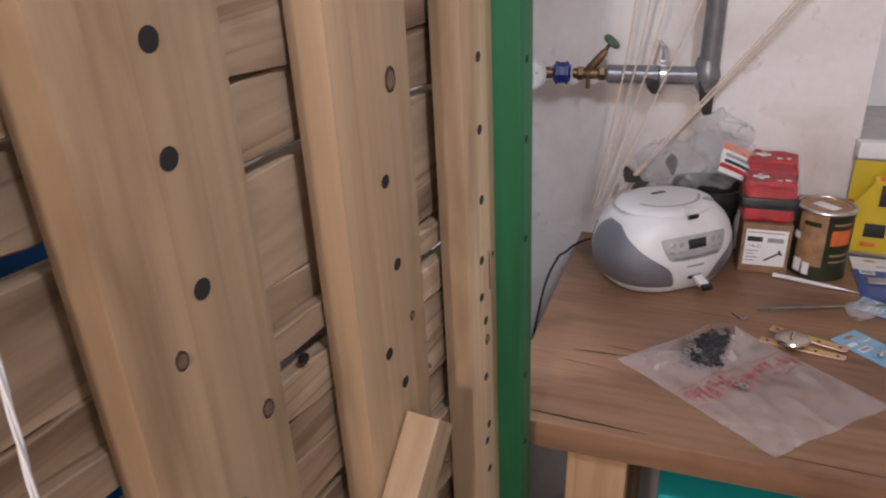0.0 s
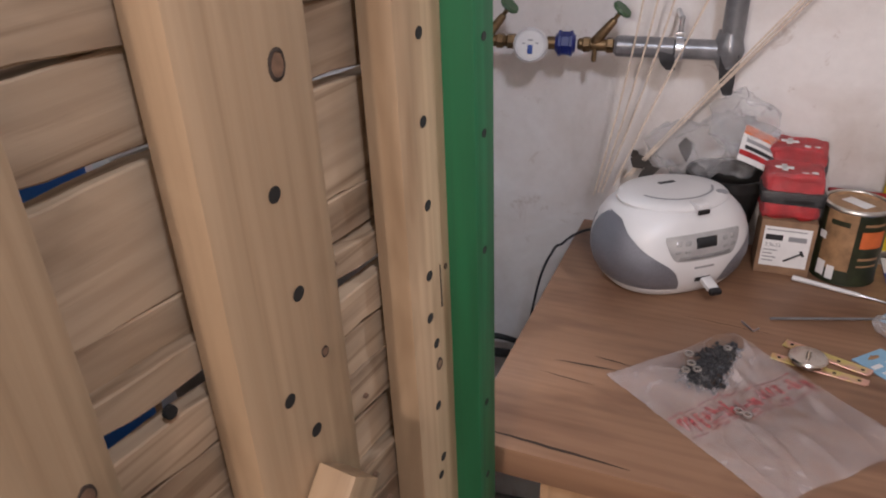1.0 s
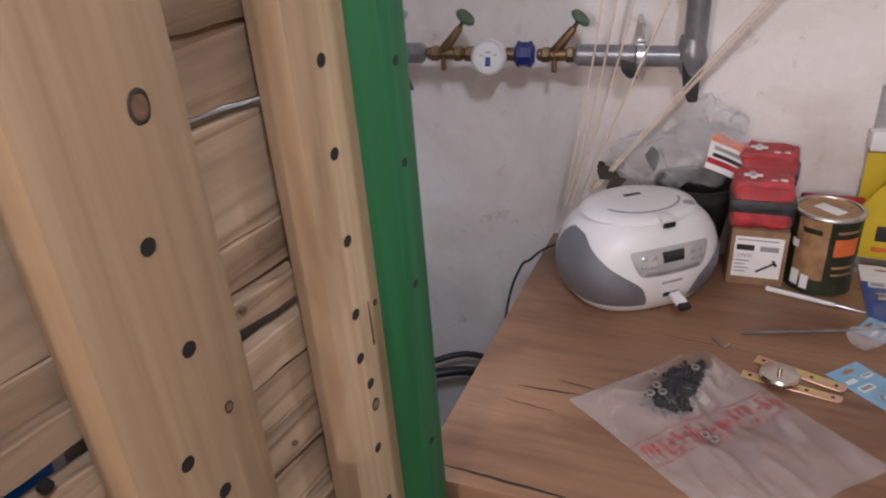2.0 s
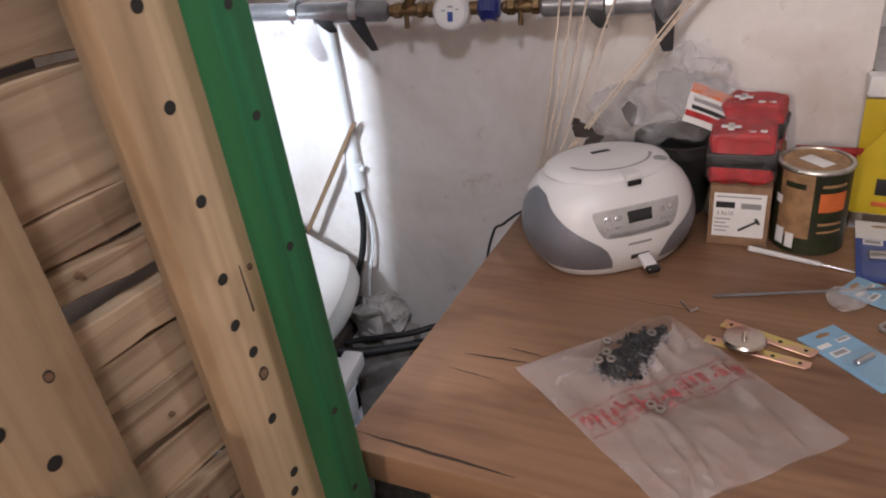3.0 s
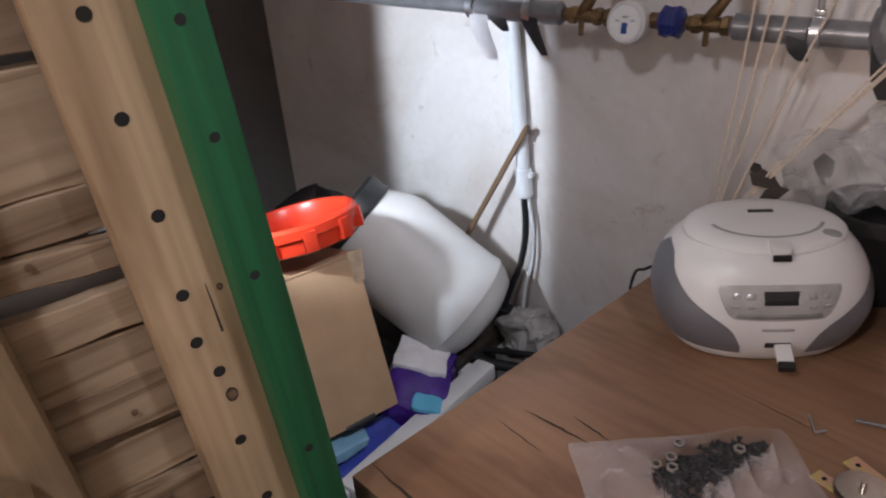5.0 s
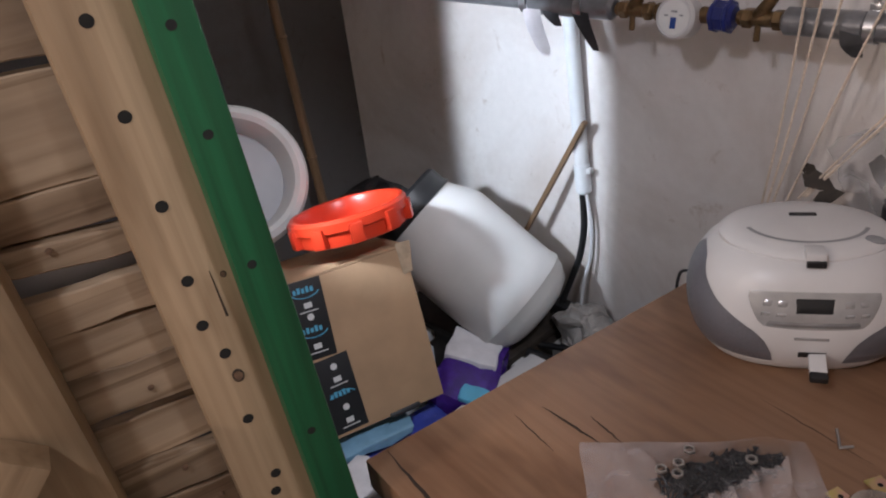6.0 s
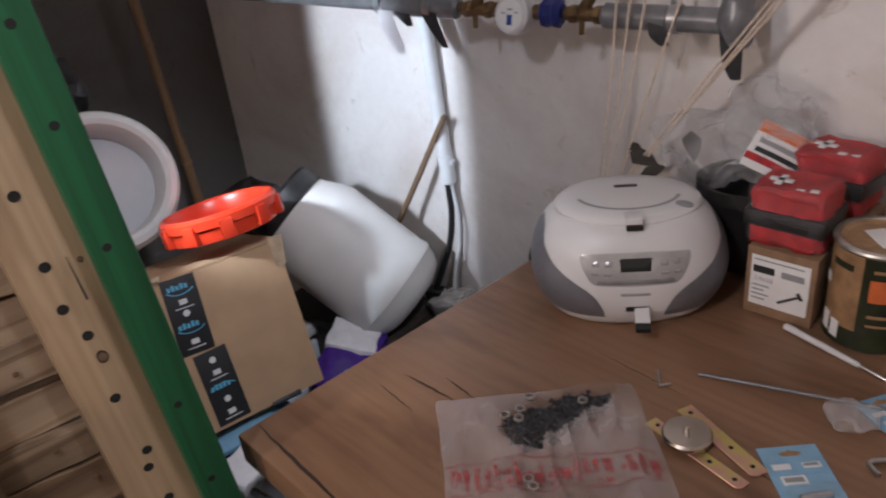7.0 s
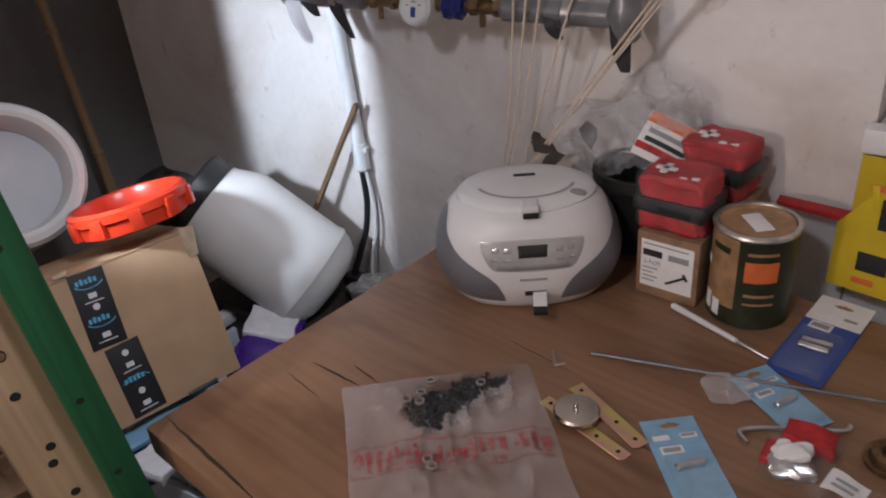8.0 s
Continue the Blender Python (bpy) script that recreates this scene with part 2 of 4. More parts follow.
def lathe(profile, seg=40, sx=1.0, sy=1.0):
    """Turns (radius, height) pairs about z; a radius of 0 closes the end."""
    bm = bmesh.new()
    rings = []
    for r, h in profile:
        if r < 1e-6:
            rings.append([bm.verts.new((0, 0, h))])
        else:
            rings.append([bm.verts.new((r * sx * math.cos(2 * math.pi * k / seg), r * sy * math.sin(2 * math.pi * k / seg), h)) for k in range(seg)])
    for a, b in zip(rings, rings[1:]):
        for k in range(seg):
            j = (k + 1) % seg
            loop = [a[k % len(a)], a[j % len(a)], b[j % len(b)], b[k % len(b)]]
            loop = list(dict.fromkeys(loop))
            if len(loop) > 2:
                bm.faces.new(loop)
    bmesh.ops.recalc_face_normals(bm, faces=bm.faces)
    return bm


def along(a, b):
    """A pose at a whose z axis points to b, and the distance."""
    d = Vector(b) - Vector(a)
    return Matrix.Translation(a) @ d.to_track_quat("Z", "Y").to_matrix().to_4x4(), d.length


def rod(a, b, r, seg=16, r2=None):
    m, n = along(a, b)
    r2 = r if r2 is None else r2
    e = min(r * 0.3, n * 0.2)
    bm = lathe([(0, 0), (r - e, 0), (r, e), (r2, n - e), (r2 - min(e, r2 * 0.3), n), (0, n)], seg)
    bmesh.ops.transform(bm, matrix=m, verts=bm.verts)
    return bm


def merged(*parts):
    out = bmesh.new()
    for bm in parts:
        me = bpy.data.meshes.new("tmp")
        bm.to_mesh(me)
        bm.free()
        out.from_mesh(me)
        bpy.data.meshes.remove(me)
    return out


def smooth_line(points, n=10):
    pts = [Vector(p) for p in points]
    out = []
    for i in range(len(pts) - 1):
        p0, p1, p2, p3 = pts[max(i - 1, 0)], pts[i], pts[i + 1], pts[min(i + 2, len(pts) - 1)]
        for k in range(n):
            s = k / n
            out.append(0.5 * (2 * p1 + (p2 - p0) * s + (2 * p0 - 5 * p1 + 4 * p2 - p3) * s * s + (3 * p1 - p0 - 3 * p2 + p3) * s ** 3))
    return out + [pts[-1]]


def tube(points, r, seg=10, n=8):
    line = smooth_line(points, n)
    bm = bmesh.new()
    rings = []
    side = Vector((0.3, 0.5, 0.8))
    for i, p in enumerate(line):
        d = (line[min(i + 1, len(line) - 1)] - line[max(i - 1, 0)]).normalized()
        u = d.cross(side).normalized()
        v = d.cross(u)
        rings.append([bm.verts.new(p + r * (math.cos(2 * math.pi * k / seg) * u + math.sin(2 * math.pi * k / seg) * v)) for k in range(seg)])
    for a, b in zip(rings, rings[1:]):
        for k in range(seg):
            bm.faces.new((a[k], a[(k + 1) % seg], b[(k + 1) % seg], b[k]))
    bm.faces.new(rings[0][::-1]), bm.faces.new(rings[-1])
    bmesh.ops.recalc_face_normals(bm, faces=bm.faces)
    return bm


def slab(outline, thick, bevel=0.0):
    """A flat outline in x, y, raised from 0 to thick."""
    bm = bmesh.new()
    f = bm.faces.new([bm.verts.new((x, y, 0)) for x, y in outline])
    up = bmesh.ops.extrude_face_region(bm, geom=[f])
    for v in up["geom"]:
        if isinstance(v, bmesh.types.BMVert):
            v.co.z += thick
    bmesh.ops.recalc_face_normals(bm, faces=bm.faces)
    if bevel:
        bmesh.ops.bevel(bm, geom=bm.edges[:], offset=bevel, segments=1, affect="EDGES")
    return bm


def rounded(lo, hi, bevel=0.006):
    """A soft block with enough faces to crease."""
    bm = block(lo, hi, min(bevel, 0.4 * min(b - a for a, b in zip(lo, hi))), 2)
    bmesh.ops.subdivide_edges(bm, edges=bm.edges[:], cuts=3, use_grid_fill=True)
    return bm


def crumple(bm, size, scale, seed=0.0):
    for v in bm.verts:
        p = v.co * scale + Vector((seed, seed * 1.7, -seed))
        v.co += size * noise.noise_vector(p) + 0.4 * size * noise.noise_vector(p * 3.1)
    return bm


def sheet(nx, ny, corner, ex, ey, height):
    """A grid over a parallelogram, lifted by height(u, v)."""
    bm = bmesh.new()
    g = [[bm.verts.new(Vector(corner) + Vector(ex) * (i / nx) + Vector(ey) * (j / ny) + Vector((0, 0, height(i / nx, j / ny)))) for j in range(ny + 1)] for i in range(nx + 1)]
    for i in range(nx):
        for j in range(ny):
            bm.faces.new((g[i][j], g[i + 1][j], g[i + 1][j + 1], g[i][j + 1]))
    return bm


def structure(name, bm, material, label, category, m=None):
    ob = link(name, bm, material)
    if m is not None:
        ob.matrix_basis = m
    return tagged(ob, label, category, kind="structure")


# ---- the room ----
structure("floor", block((-1.2, -1.8, -0.1), (2.0, 1.8, 0.0), 0), M_FLOOR, "bare grey concrete workshop floor", "floor")
structure("ceiling", block((-1.2, -1.8, 2.4), (2.0, 1.8, 2.5), 0), M_CEIL, "plain white painted workshop ceiling", "ceiling")
WB = pose(0, 1.47, 0, 0, 0, -3)
structure("wall_back", merged(block((-1.1, 0, 0), (0.695, 0.36, 2.4), 0.012), block((0.695, 0, 0), (1.35, 0.36, 0.918), 0), block((0.695, 0, 1.72), (1.35, 0.36, 2.4), 0), block((1.35, 0, 0), (2.1, 0.36, 2.4), 0)), M_WALL, "stained white plaster wall behind the bench", "wall", WB)
structure("wall_left", block((-0.98, -1.75, 0), (-0.82, 1.52, 2.4), 0), M_SHADEWALL, "plaster side wall with shade in its colour", "wall")
structure("wall_front", block((-1.0, -1.8, 0), (1.9, -1.7, 2.4), 0), M_WALL, "plain plaster wall behind the camera", "wall")
structure("wall_right", block((1.8, -1.75, 0), (1.95, 1.45, 2.4), 0), M_WALL, "plain white plaster side wall", "wall")
win = thing("window_1", WB, "white painted window set deep in the wall", "window")
win["kind"] = "structure"
part("window_sill", block((0.696, 0.0, 0.9185), (1.349, 0.33, 0.944), 0.002), M_SILL, win, "pale stone sill")
part("sill_edge", crumple(block((0.685, -0.03, 0.916), (1.36, -0.001, 0.946), 0.004), 0.0012, 40), M_PAINT, win, "white painted sill edge, worn")
part("window_frame", merged(block((0.697, 0.27, 0.9445), (0.84, 0.32, 1.719), 0.003), block((1.22, 0.27, 0.9445), (1.348, 0.32, 1.719), 0.003), block((0.8405, 0.27, 0.9445), (1.2195, 0.32, 0.985), 0.003), block((0.8405, 0.27, 1.66), (1.2195, 0.32, 1.719), 0.003)), M_PAINT, win)
part("pane", block((0.8405, 0.285, 0.9855), (1.2195, 0.3, 1.6595), 0.001), M_PAINT, win, "closed white panel")

# ---- slatted wooden panel ----
PANEL = pose(0.03, 0.485, 1.1, 0, 0, -17.8) @ pose(0, 0, 0, 4.5, 0, 0)
panel = thing("slatted_panel", PANEL, "tall panel of drilled pine posts over rough slats", "wooden panel")
HOLE_Z = 1.1


def post(name, y0, y1, x0, x1, material, label, chamfer, holes, knots=(), lo=-0.95, hi=0.75, rad=0.0042):
    bm = block((x0, y0, lo), (x1, y1, hi), 0)
    near = [e for e in bm.edges if abs((e.verts[0].co - e.verts[1].co).z) > 0.5 and e.verts[0].co.x > x1 - 1e-4]
    bmesh.ops.bevel(bm, geom=near, offset=chamfer, segments=2, affect="EDGES", profile=0.62)
    ob = part(name, bm, material, panel, label)
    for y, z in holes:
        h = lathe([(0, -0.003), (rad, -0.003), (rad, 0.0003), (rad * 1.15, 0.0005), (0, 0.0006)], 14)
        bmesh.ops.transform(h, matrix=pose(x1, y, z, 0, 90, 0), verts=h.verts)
        part("hole", h, M_HOLE_SHADE, ob)
    for y, z, r in knots:
        rim = crumple(lathe([(r * 0.85, 0.0), (r * 1.2, 0.0), (r * 1.15, 0.0005), (r * 0.9, 0.0009), (r * 0.85, 0.0)], 18, 1.35), 0.0005, 260)
        bmesh.ops.transform(rim, matrix=pose(x1, y, z, 0, 90, 0), verts=rim.verts)
        part("knot_rim", rim, M_CRACK, ob)
        h = crumple(lathe([(0, -0.002), (r, -0.002), (r, 0.0003), (r * 0.6, 0.0006), (0, 0.0007)], 16, 1.35), 0.0006, 300)
        bmesh.ops.transform(h, matrix=pose(x1, y, z, 0, 90, 0), verts=h.verts)
        part("knot", h, M_KNOT, ob)
    return ob


def lean(y, z):
    return (y + 0.0785 * (z - HOLE_Z), z - HOLE_Z - 0.0785 * y)


post("post", -0.258, -0.144, -0.03, 0.0, M_POST, "wide pine post with large drilled holes", 0.010,
     [lean(-0.212, 1.29), lean(-0.211, 1.232), lean(-0.202, 1.156), lean(-0.196, 1.0), lean(-0.205, 0.93)], [(-0.222, 0.04, 0.004), (-0.165, -0.035, 0.0045)], rad=0.0056)
post("post", -0.057, 0.05, -0.03, 0.0, M_POST, "pine post with a round knot and drilled holes", 0.011,
     [lean(-0.006, 1.31), lean(-0.007, 1.157), lean(0.006, 1.084), lean(-0.012, 1.011), lean(0.012, 0.97), lean(0.019, 0.92), lean(0.0, 0.85), lean(0.03, 0.79)], [(0.016, 0.13, 0.0062), (0.022, -0.075, 0.003)], rad=0.0048)
post("post", 0.136, 0.212, -0.03, 0.0, M_POST, "narrow pine post with a row of holes", 0.010,
     [lean(0.156, 1.30), lean(0.158, 1.222), lean(0.163, 1.155), lean(0.169, 1.084), lean(0.171, 1.019), lean(0.172, 0.977), lean(0.183, 0.945), lean(0.186, 0.874), lean(0.196, 0.805), lean(0.192, 0.785), lean(0.2, 0.74)],
     [(0.174, -0.195, 0.0042), (0.192, -0.1, 0.002)], rad=0.0043)
post("post", -0.42, -0.335, -0.03, 0.0, M_POST, "planed pine post at the panel's end", 0.008, [lean(-0.38, 1.24), lean(-0.375, 1.12)])
post("green_post", 0.199, 0.234, -0.036, 0.028, M_GREEN, "green stained post with small holes", 0.004,
     [lean(0.204, 1.30), lean(0.206, 1.214), lean(0.211, 1.137), lean(0.218, 1.03), lean(0.232, 0.858), lean(0.24, 0.76)], rad=0.0033)

rnd = random.Random(4)
# lower and upper edge of each slat, measured from the panel's middle
# the last four sit above the view, added to shade the corner
SLATS = [(0.33, 0.40), (0.262, 0.329), (0.205, 0.261), (0.153, 0.203), (0.0985, 0.149), (0.002, 0.0845), (-0.033, 0.0005), (-0.054, -0.0305), (-0.113, -0.077), (-0.155, -0.114), (-0.202, -0.156), (-0.262, -0.216),
         (-0.302, -0.264), (-0.36, -0.304), (-0.415, -0.366), (-0.47, -0.418), (-0.54, -0.475), (-0.6, -0.545), (-0.67, -0.61), (-0.74, -0.68), (-0.81, -0.75), (0.615, 0.69), (0.545, 0.61), (0.478, 0.54), (0.405, 0.472)]
for lo, hi, y0 in ((0.056, 0.083, -0.06), (-0.118, -0.064, -0.045)):
    part("rear_rail", block((-0.088, y0, lo), (-0.07, 0.2, hi), 0.003), M_CRATE, panel, "pale grey rail behind the slats", pose(0, 0, 0, -4.5, 0, 0))
bm = block((-0.001, -0.0008, -0.022), (0.0006, 0.0008, 0.022), 0)
for v in bm.verts:
    v.co.y *= 0.4 if v.co.z > 0 else 1.3
part("split", bm, M_CRACK, panel, "dark split in the post", pose(0.0, 0.183, -0.115, 1, 0, 0))
for k, (z0, z1) in enumerate(SLATS):
    bm = bmesh.new()
    n, depth, seed = 78, 0.014 + 0.006 * rnd.random(), rnd.random() * 50
    back, tilt = -0.032 - 0.014 * rnd.random(), rnd.uniform(-0.012, 0.012)
    rings = []
    for i in range(n + 1):
        # lengthened unseen at the near end to keep the bulb off the corner
        y = -1.25 + 1.458 * i / n
        a = (tilt - 0.0785) * y + 0.006 * noise.noise((y * 7, seed, 0)) + 0.003 * noise.noise((y * 30, seed, 3))
        b = (tilt - 0.0785) * y + 0.006 * noise.noise((y * 7, seed, 9)) + 0.003 * noise.noise((y * 30, seed, 5))
        f = 0.002 * noise.noise((y * 6, seed, 17))
        lo, hi, x1, x0 = z0 + a, z1 + b, back + f, back - depth
        m = 0.4 * (hi - lo)
        rings.append([bm.verts.new(p) for p in ((x0, y, lo), (x1 - 0.001, y, lo), (x1, y, lo + 0.0012), (x1 + 0.0012 * noise.noise((y * 24, seed, 30)), y, lo + m), (x1, y, hi - 0.0012), (x1 - 0.001, y, hi), (x0, y, hi))])
    for a, b in zip(rings, rings[1:]):
        for j in range(7):
            bm.faces.new((a[j], a[(j + 1) % 7], b[(j + 1) % 7], b[j]))
    bm.faces.new(rings[0][::-1]), bm.faces.new(rings[-1])
    bmesh.ops.recalc_face_normals(bm, faces=bm.faces)
    s = part("slat", bm, M_SLAT, panel, "rough sawn pine slat" if k == 0 else "")
    y, z = rnd.uniform(-0.13, 0.13), rnd.uniform(z0 + 0.015, max(z0 + 0.016, z1 - 0.012))
    if -0.13 < y < -0.06 or 0.055 < y < 0.13:
        h = lathe([(0, -0.003), (0.002, -0.003), (0.0017, 0.0032), (0, 0.0034)], 10, 1, 1.5)
        bmesh.ops.transform(h, matrix=pose(back + 0.001, y, z - 0.0785 * y, 0, 90, 0), verts=h.verts)
        part("knot", h, M_KNOT, s)
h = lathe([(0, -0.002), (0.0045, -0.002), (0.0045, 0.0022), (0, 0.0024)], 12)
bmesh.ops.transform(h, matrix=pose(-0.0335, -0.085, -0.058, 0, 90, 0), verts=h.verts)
part("hole", h, M_HOLE_SHADE, panel)
part("batten", block((0.002, -0.02, -0.3), (0.034, 0.016, 0.0), 0.0015), M_POST, panel, "short pine batten braced on the post", pose(0.0, 0.012, -0.172, -44, 0, 0))

# seen through the gaps
bin_ = thing("storage_bin", PANEL @ pose(-0.2, -0.1, 0, 0, 0, 0), "bright blue plastic bin behind the slats", "storage bin")
part("bin_body", block((-0.1, -0.16, -0.9), (0.0, 0.12, 0.08), 0.01), M_BLUEBIN, bin_)
part("bin_rim", block((-0.11, -0.17, 0.072), (0.012, 0.13, 0.09), 0.006), M_BLUEBIN, bin_)

rope = thing("hanging_cord", pose(0, 0, 0), "thin white twisted cord hanging beside the panel", "cord")
for k in range(3):
    part("strand", tube([(0.0065 + 0.0007 * math.cos(i * 1.1 + k * 2.09), 0.1 + 0.0007 * math.sin(i * 1.1 + k * 2.09), 1.6 - 0.012 * i) for i in range(58)], 0.0006, 6, 3), M_WHITE, rope)

# ---- workbench ----
BENCH = pose(0.092, 0.77, 0, 0, 0, -9.7)
bench = thing("workbench", BENCH, "wooden workbench with a worn cracked top", "workbench")
top = part("tabletop", block((0, -0.002, 0.712), (1.45, 0.64, 0.75), 0.003), M_TOP, bench)


def crack(points, w):
    """A tapering split in the top, as a dark sliver."""
    bm = bmesh.new()
    n = len(points)
    a = [bm.verts.new((x, y + w * math.sin(math.pi * (i + 0.35) / n), 0.7503)) for i, (x, y) in enumerate(points)]
    b = [bm.verts.new((x, y - w * math.sin(math.pi * (i + 0.35) / n), 0.7503)) for i, (x, y) in enumerate(points)]
    for i in range(n - 1):
        bm.faces.new((b[i], b[i + 1], a[i + 1], a[i]))
    part("crack", bm, M_CRACK, top)


for x0, y0, x1, y1, w in ((0.004, 0.022, 0.185, 0.012, 0.0022), (0.06, 0.185, 0.145, 0.19, 0.0017), (0.105, 0.212, 0.158, 0.206, 0.0012), (0.05, 0.155, 0.12, 0.148, 0.0008), (0.3, 0.02, 0.5, 0.012, 0.0008), (0.42, 0.3, 0.5, 0.296, 0.0007), (0.2, 0.36, 0.33, 0.352, 0.0006)):
    crack([(x0 + (x1 - x0) * i / 12, y0 + (y1 - y0) * i / 12 + 0.0015 * noise.noise((i * 0.7, x0 * 40, 0))) for i in range(13)], w)
part("apron", block((0.02, 0.58, 0.655), (1.4, 0.605, 0.712), 0.002), M_LEG, bench)
part("apron", block((0.005, 0.03, 0.68), (0.03, 0.6, 0.712), 0.002), M_LEG, bench)
for x, y in ((0.09, 0.012), (1.3, 0.012), (0.09, 0.54), (1.3, 0.54)):
    part("leg", block((x, y, 0), (x + 0.075, y + 0.06, 0.712), 0.003), M_LEG, bench)
tub = thing("storage_tub", BENCH @ pose(0.215, 0.06, 0), "turquoise plastic tub under the workbench", "storage tub")
part("tub_body", block((0, 0, 0), (0.42, 0.3, 0.6), 0.012), M_TEAL, tub)
part("tub_lid", block((-0.01, -0.012, 0.6), (0.43, 0.312, 0.635), 0.008), M_TEAL, tub)
part("tub_latch", block((0.16, -0.02, 0.57), (0.17, -0.011, 0.64), 0.002), M_BLACK, tub)

# ---- radio ----
RADIO = pose(0.331, 1.22, 0.7502, 0, 0, 32)
radio = thing("boombox", RADIO, "white and silver portable CD radio with a plugged stick", "radio")
HALF_W, HALF_D = 0.119, 0.091
RINGS = [(0.0, 0.72), (0.004, 0.80), (0.014, 0.875), (0.03, 0.95), (0.05, 0.995), (0.066, 1.0), (0.085, 0.975), (0.102, 0.925), (0.116, 0.85), (0.126, 0.76), (0.133, 0.65), (0.137, 0.52)]


def shell_scale(h):
    hs, ss = zip(*RINGS)
    return float(np.interp(h, hs, ss))


def shell_point(deg, h, grow=0.0):
    """The shell's surface at an angle from its front (to the right: positive) and a height."""
    a = radians(deg - 90)
    c, s, e = math.cos(a), math.sin(a), 2.0 / 2.5
    k = shell_scale(h)
    return Vector((math.copysign(abs(c) ** e, c) * (HALF_W * k + grow), math.copysign(abs(s) ** e, s) * (HALF_D * k + grow), h))


bm = bmesh.new()
seg = 72
hs = [0, 0.004, 0.009, 0.014, 0.022, 0.03, 0.04, 0.05, 0.058, 0.066, 0.075, 0.085, 0.094, 0.102, 0.11, 0.116, 0.122, 0.126, 0.13, 0.133, 0.137]
rings = [[bm.verts.new(shell_point(360 * k / seg, h)) for k in range(seg)] for h in hs]
for a, b in zip(rings, rings[1:]):
    for k in range(seg):
        bm.faces.new((a[k], a[(k + 1) % seg], b[(k + 1) % seg], b[k]))
bm.faces.new(rings[0][::-1]), bm.faces.new(rings[-1])
shell = part("shell", bm, M_WHITE, radio)


def patch(name, d0, d1, low, high, grow, material, parent, n=22, mrows=10):
    bm = bmesh.new()
    grid = []
    for i in range(n + 1):
        d = d0 + (d1 - d0) * i / n
        grid.append([bm.verts.new(shell_point(d, low(d) + (high(d) - low(d)) * j / mrows, grow * min(1, 4 * min(i, n - i, j, mrows - j) / n + 0.3))) for j in range(mrows + 1)])
    for i in range(n):
        for j in range(mrows):
            bm.faces.new((grid[i][j], grid[i + 1][j], grid[i + 1][j + 1], grid[i][j + 1]))
    return part(name, bm, material, parent)


for side in (-1, 1):
    patch("speaker_grille", side * 112, side * 14, lambda d: 0.018 + 0.02 * (1 - min(1, (112 - abs(d)) / 14)),
          lambda d: float(np.interp(abs(d), (14, 17, 22, 30, 44, 62, 80, 96, 106, 112), (0.03, 0.047, 0.058, 0.067, 0.08, 0.098, 0.116, 0.118, 0.102, 0.075))), 0.0018, M_GRILLE, radio, 30)
    patch("carry_seam", side * 128, side * 116, lambda d: 0.03, lambda d: 0.10, 0.0006, M_SILVER, radio, 6)
fascia = patch("fascia", -29, 29, lambda d: float(np.interp(abs(d), (0, 18, 22, 29), (0.066, 0.067, 0.073, 0.097))), lambda d: 0.106 - 0.003 * (abs(d) / 29) ** 2, 0.0016, M_FASCIA, radio)
patch("display", -6, 6, lambda d: 0.083, lambda d: 0.1, 0.0030, M_SCREEN, fascia)
patch("button_strip", -17, 17, lambda d: 0.0685, lambda d: 0.0755, 0.0026, M_STRIP, fascia, 18, 4)
for d in (-18, -11, 12, 19):
    patch("button", d - 2.6, d + 2.6, lambda q: 0.0795, lambda q: 0.0845, 0.0028, M_SILVER, fascia, 4, 4)
    patch("button", d - 2.6, d + 2.6, lambda q: 0.0895, lambda q: 0.0975, 0.0024, M_SILVER, fascia, 4, 4)
patch("nameplate", -5, 5, lambda d: 0.0525, lambda d: 0.056, 0.0008, M_SILVER, radio, 6, 3)
patch("socket", -3, 5, lambda d: 0.028, lambda d: 0.036, 0.0009, M_BLACK, radio, 6, 3)
deck = lathe([(0.0, 0.0), (0.092, 0.0), (0.092, 0.0035), (0.088, 0.007), (0.08, 0.0098), (0.06, 0.0122), (0.03, 0.0132), (0, 0.0135)], 64, 0.96, 0.74)
disc_lid = part("disc_lid", deck, M_WHITE, radio, "", pose(0, 0.004, 0.1295))


def arc_band(r0, r1, a0, a1, z, thick, sx, sy, n=30):
    outer = [(sx * r1 * math.cos(radians(a0 + (a1 - a0) * i / n)), sy * r1 * math.sin(radians(a0 + (a1 - a0) * i / n))) for i in range(n + 1)]
    inner = [(sx * r0 * math.cos(radians(a0 + (a1 - a0) * i / n)), sy * r0 * math.sin(radians(a0 + (a1 - a0) * i / n))) for i in range(n + 1)]
    bm = bmesh.new()
    a = [bm.verts.new((x, y, z)) for x, y in outer]
    b = [bm.verts.new((x, y, z + thick)) for x, y in inner]
    for i in range(n):
        bm.faces.new((a[i], a[i + 1], b[i + 1], b[i]))
    return bm


part("groove", arc_band(0.059, 0.0635, 195, 345, 0.0122, 0.0004, 1.0, 0.74), M_INKGREY, disc_lid, "dark curved groove")
part("lid_label", block((-0.014, 0.014, 0.0118), (0.014, 0.022, 0.0138), 0.0006), M_INK, disc_lid)
part("catch", merged(block((-0.010, -0.0745, 0.003), (0.010, -0.052, 0.0135), 0.003)), M_WHITE, disc_lid, "white push catch")
part("catch_edge", block((-0.0095, -0.0775, -0.001), (0.0095, -0.0735, 0.006), 0.0015), M_BLACK, disc_lid)
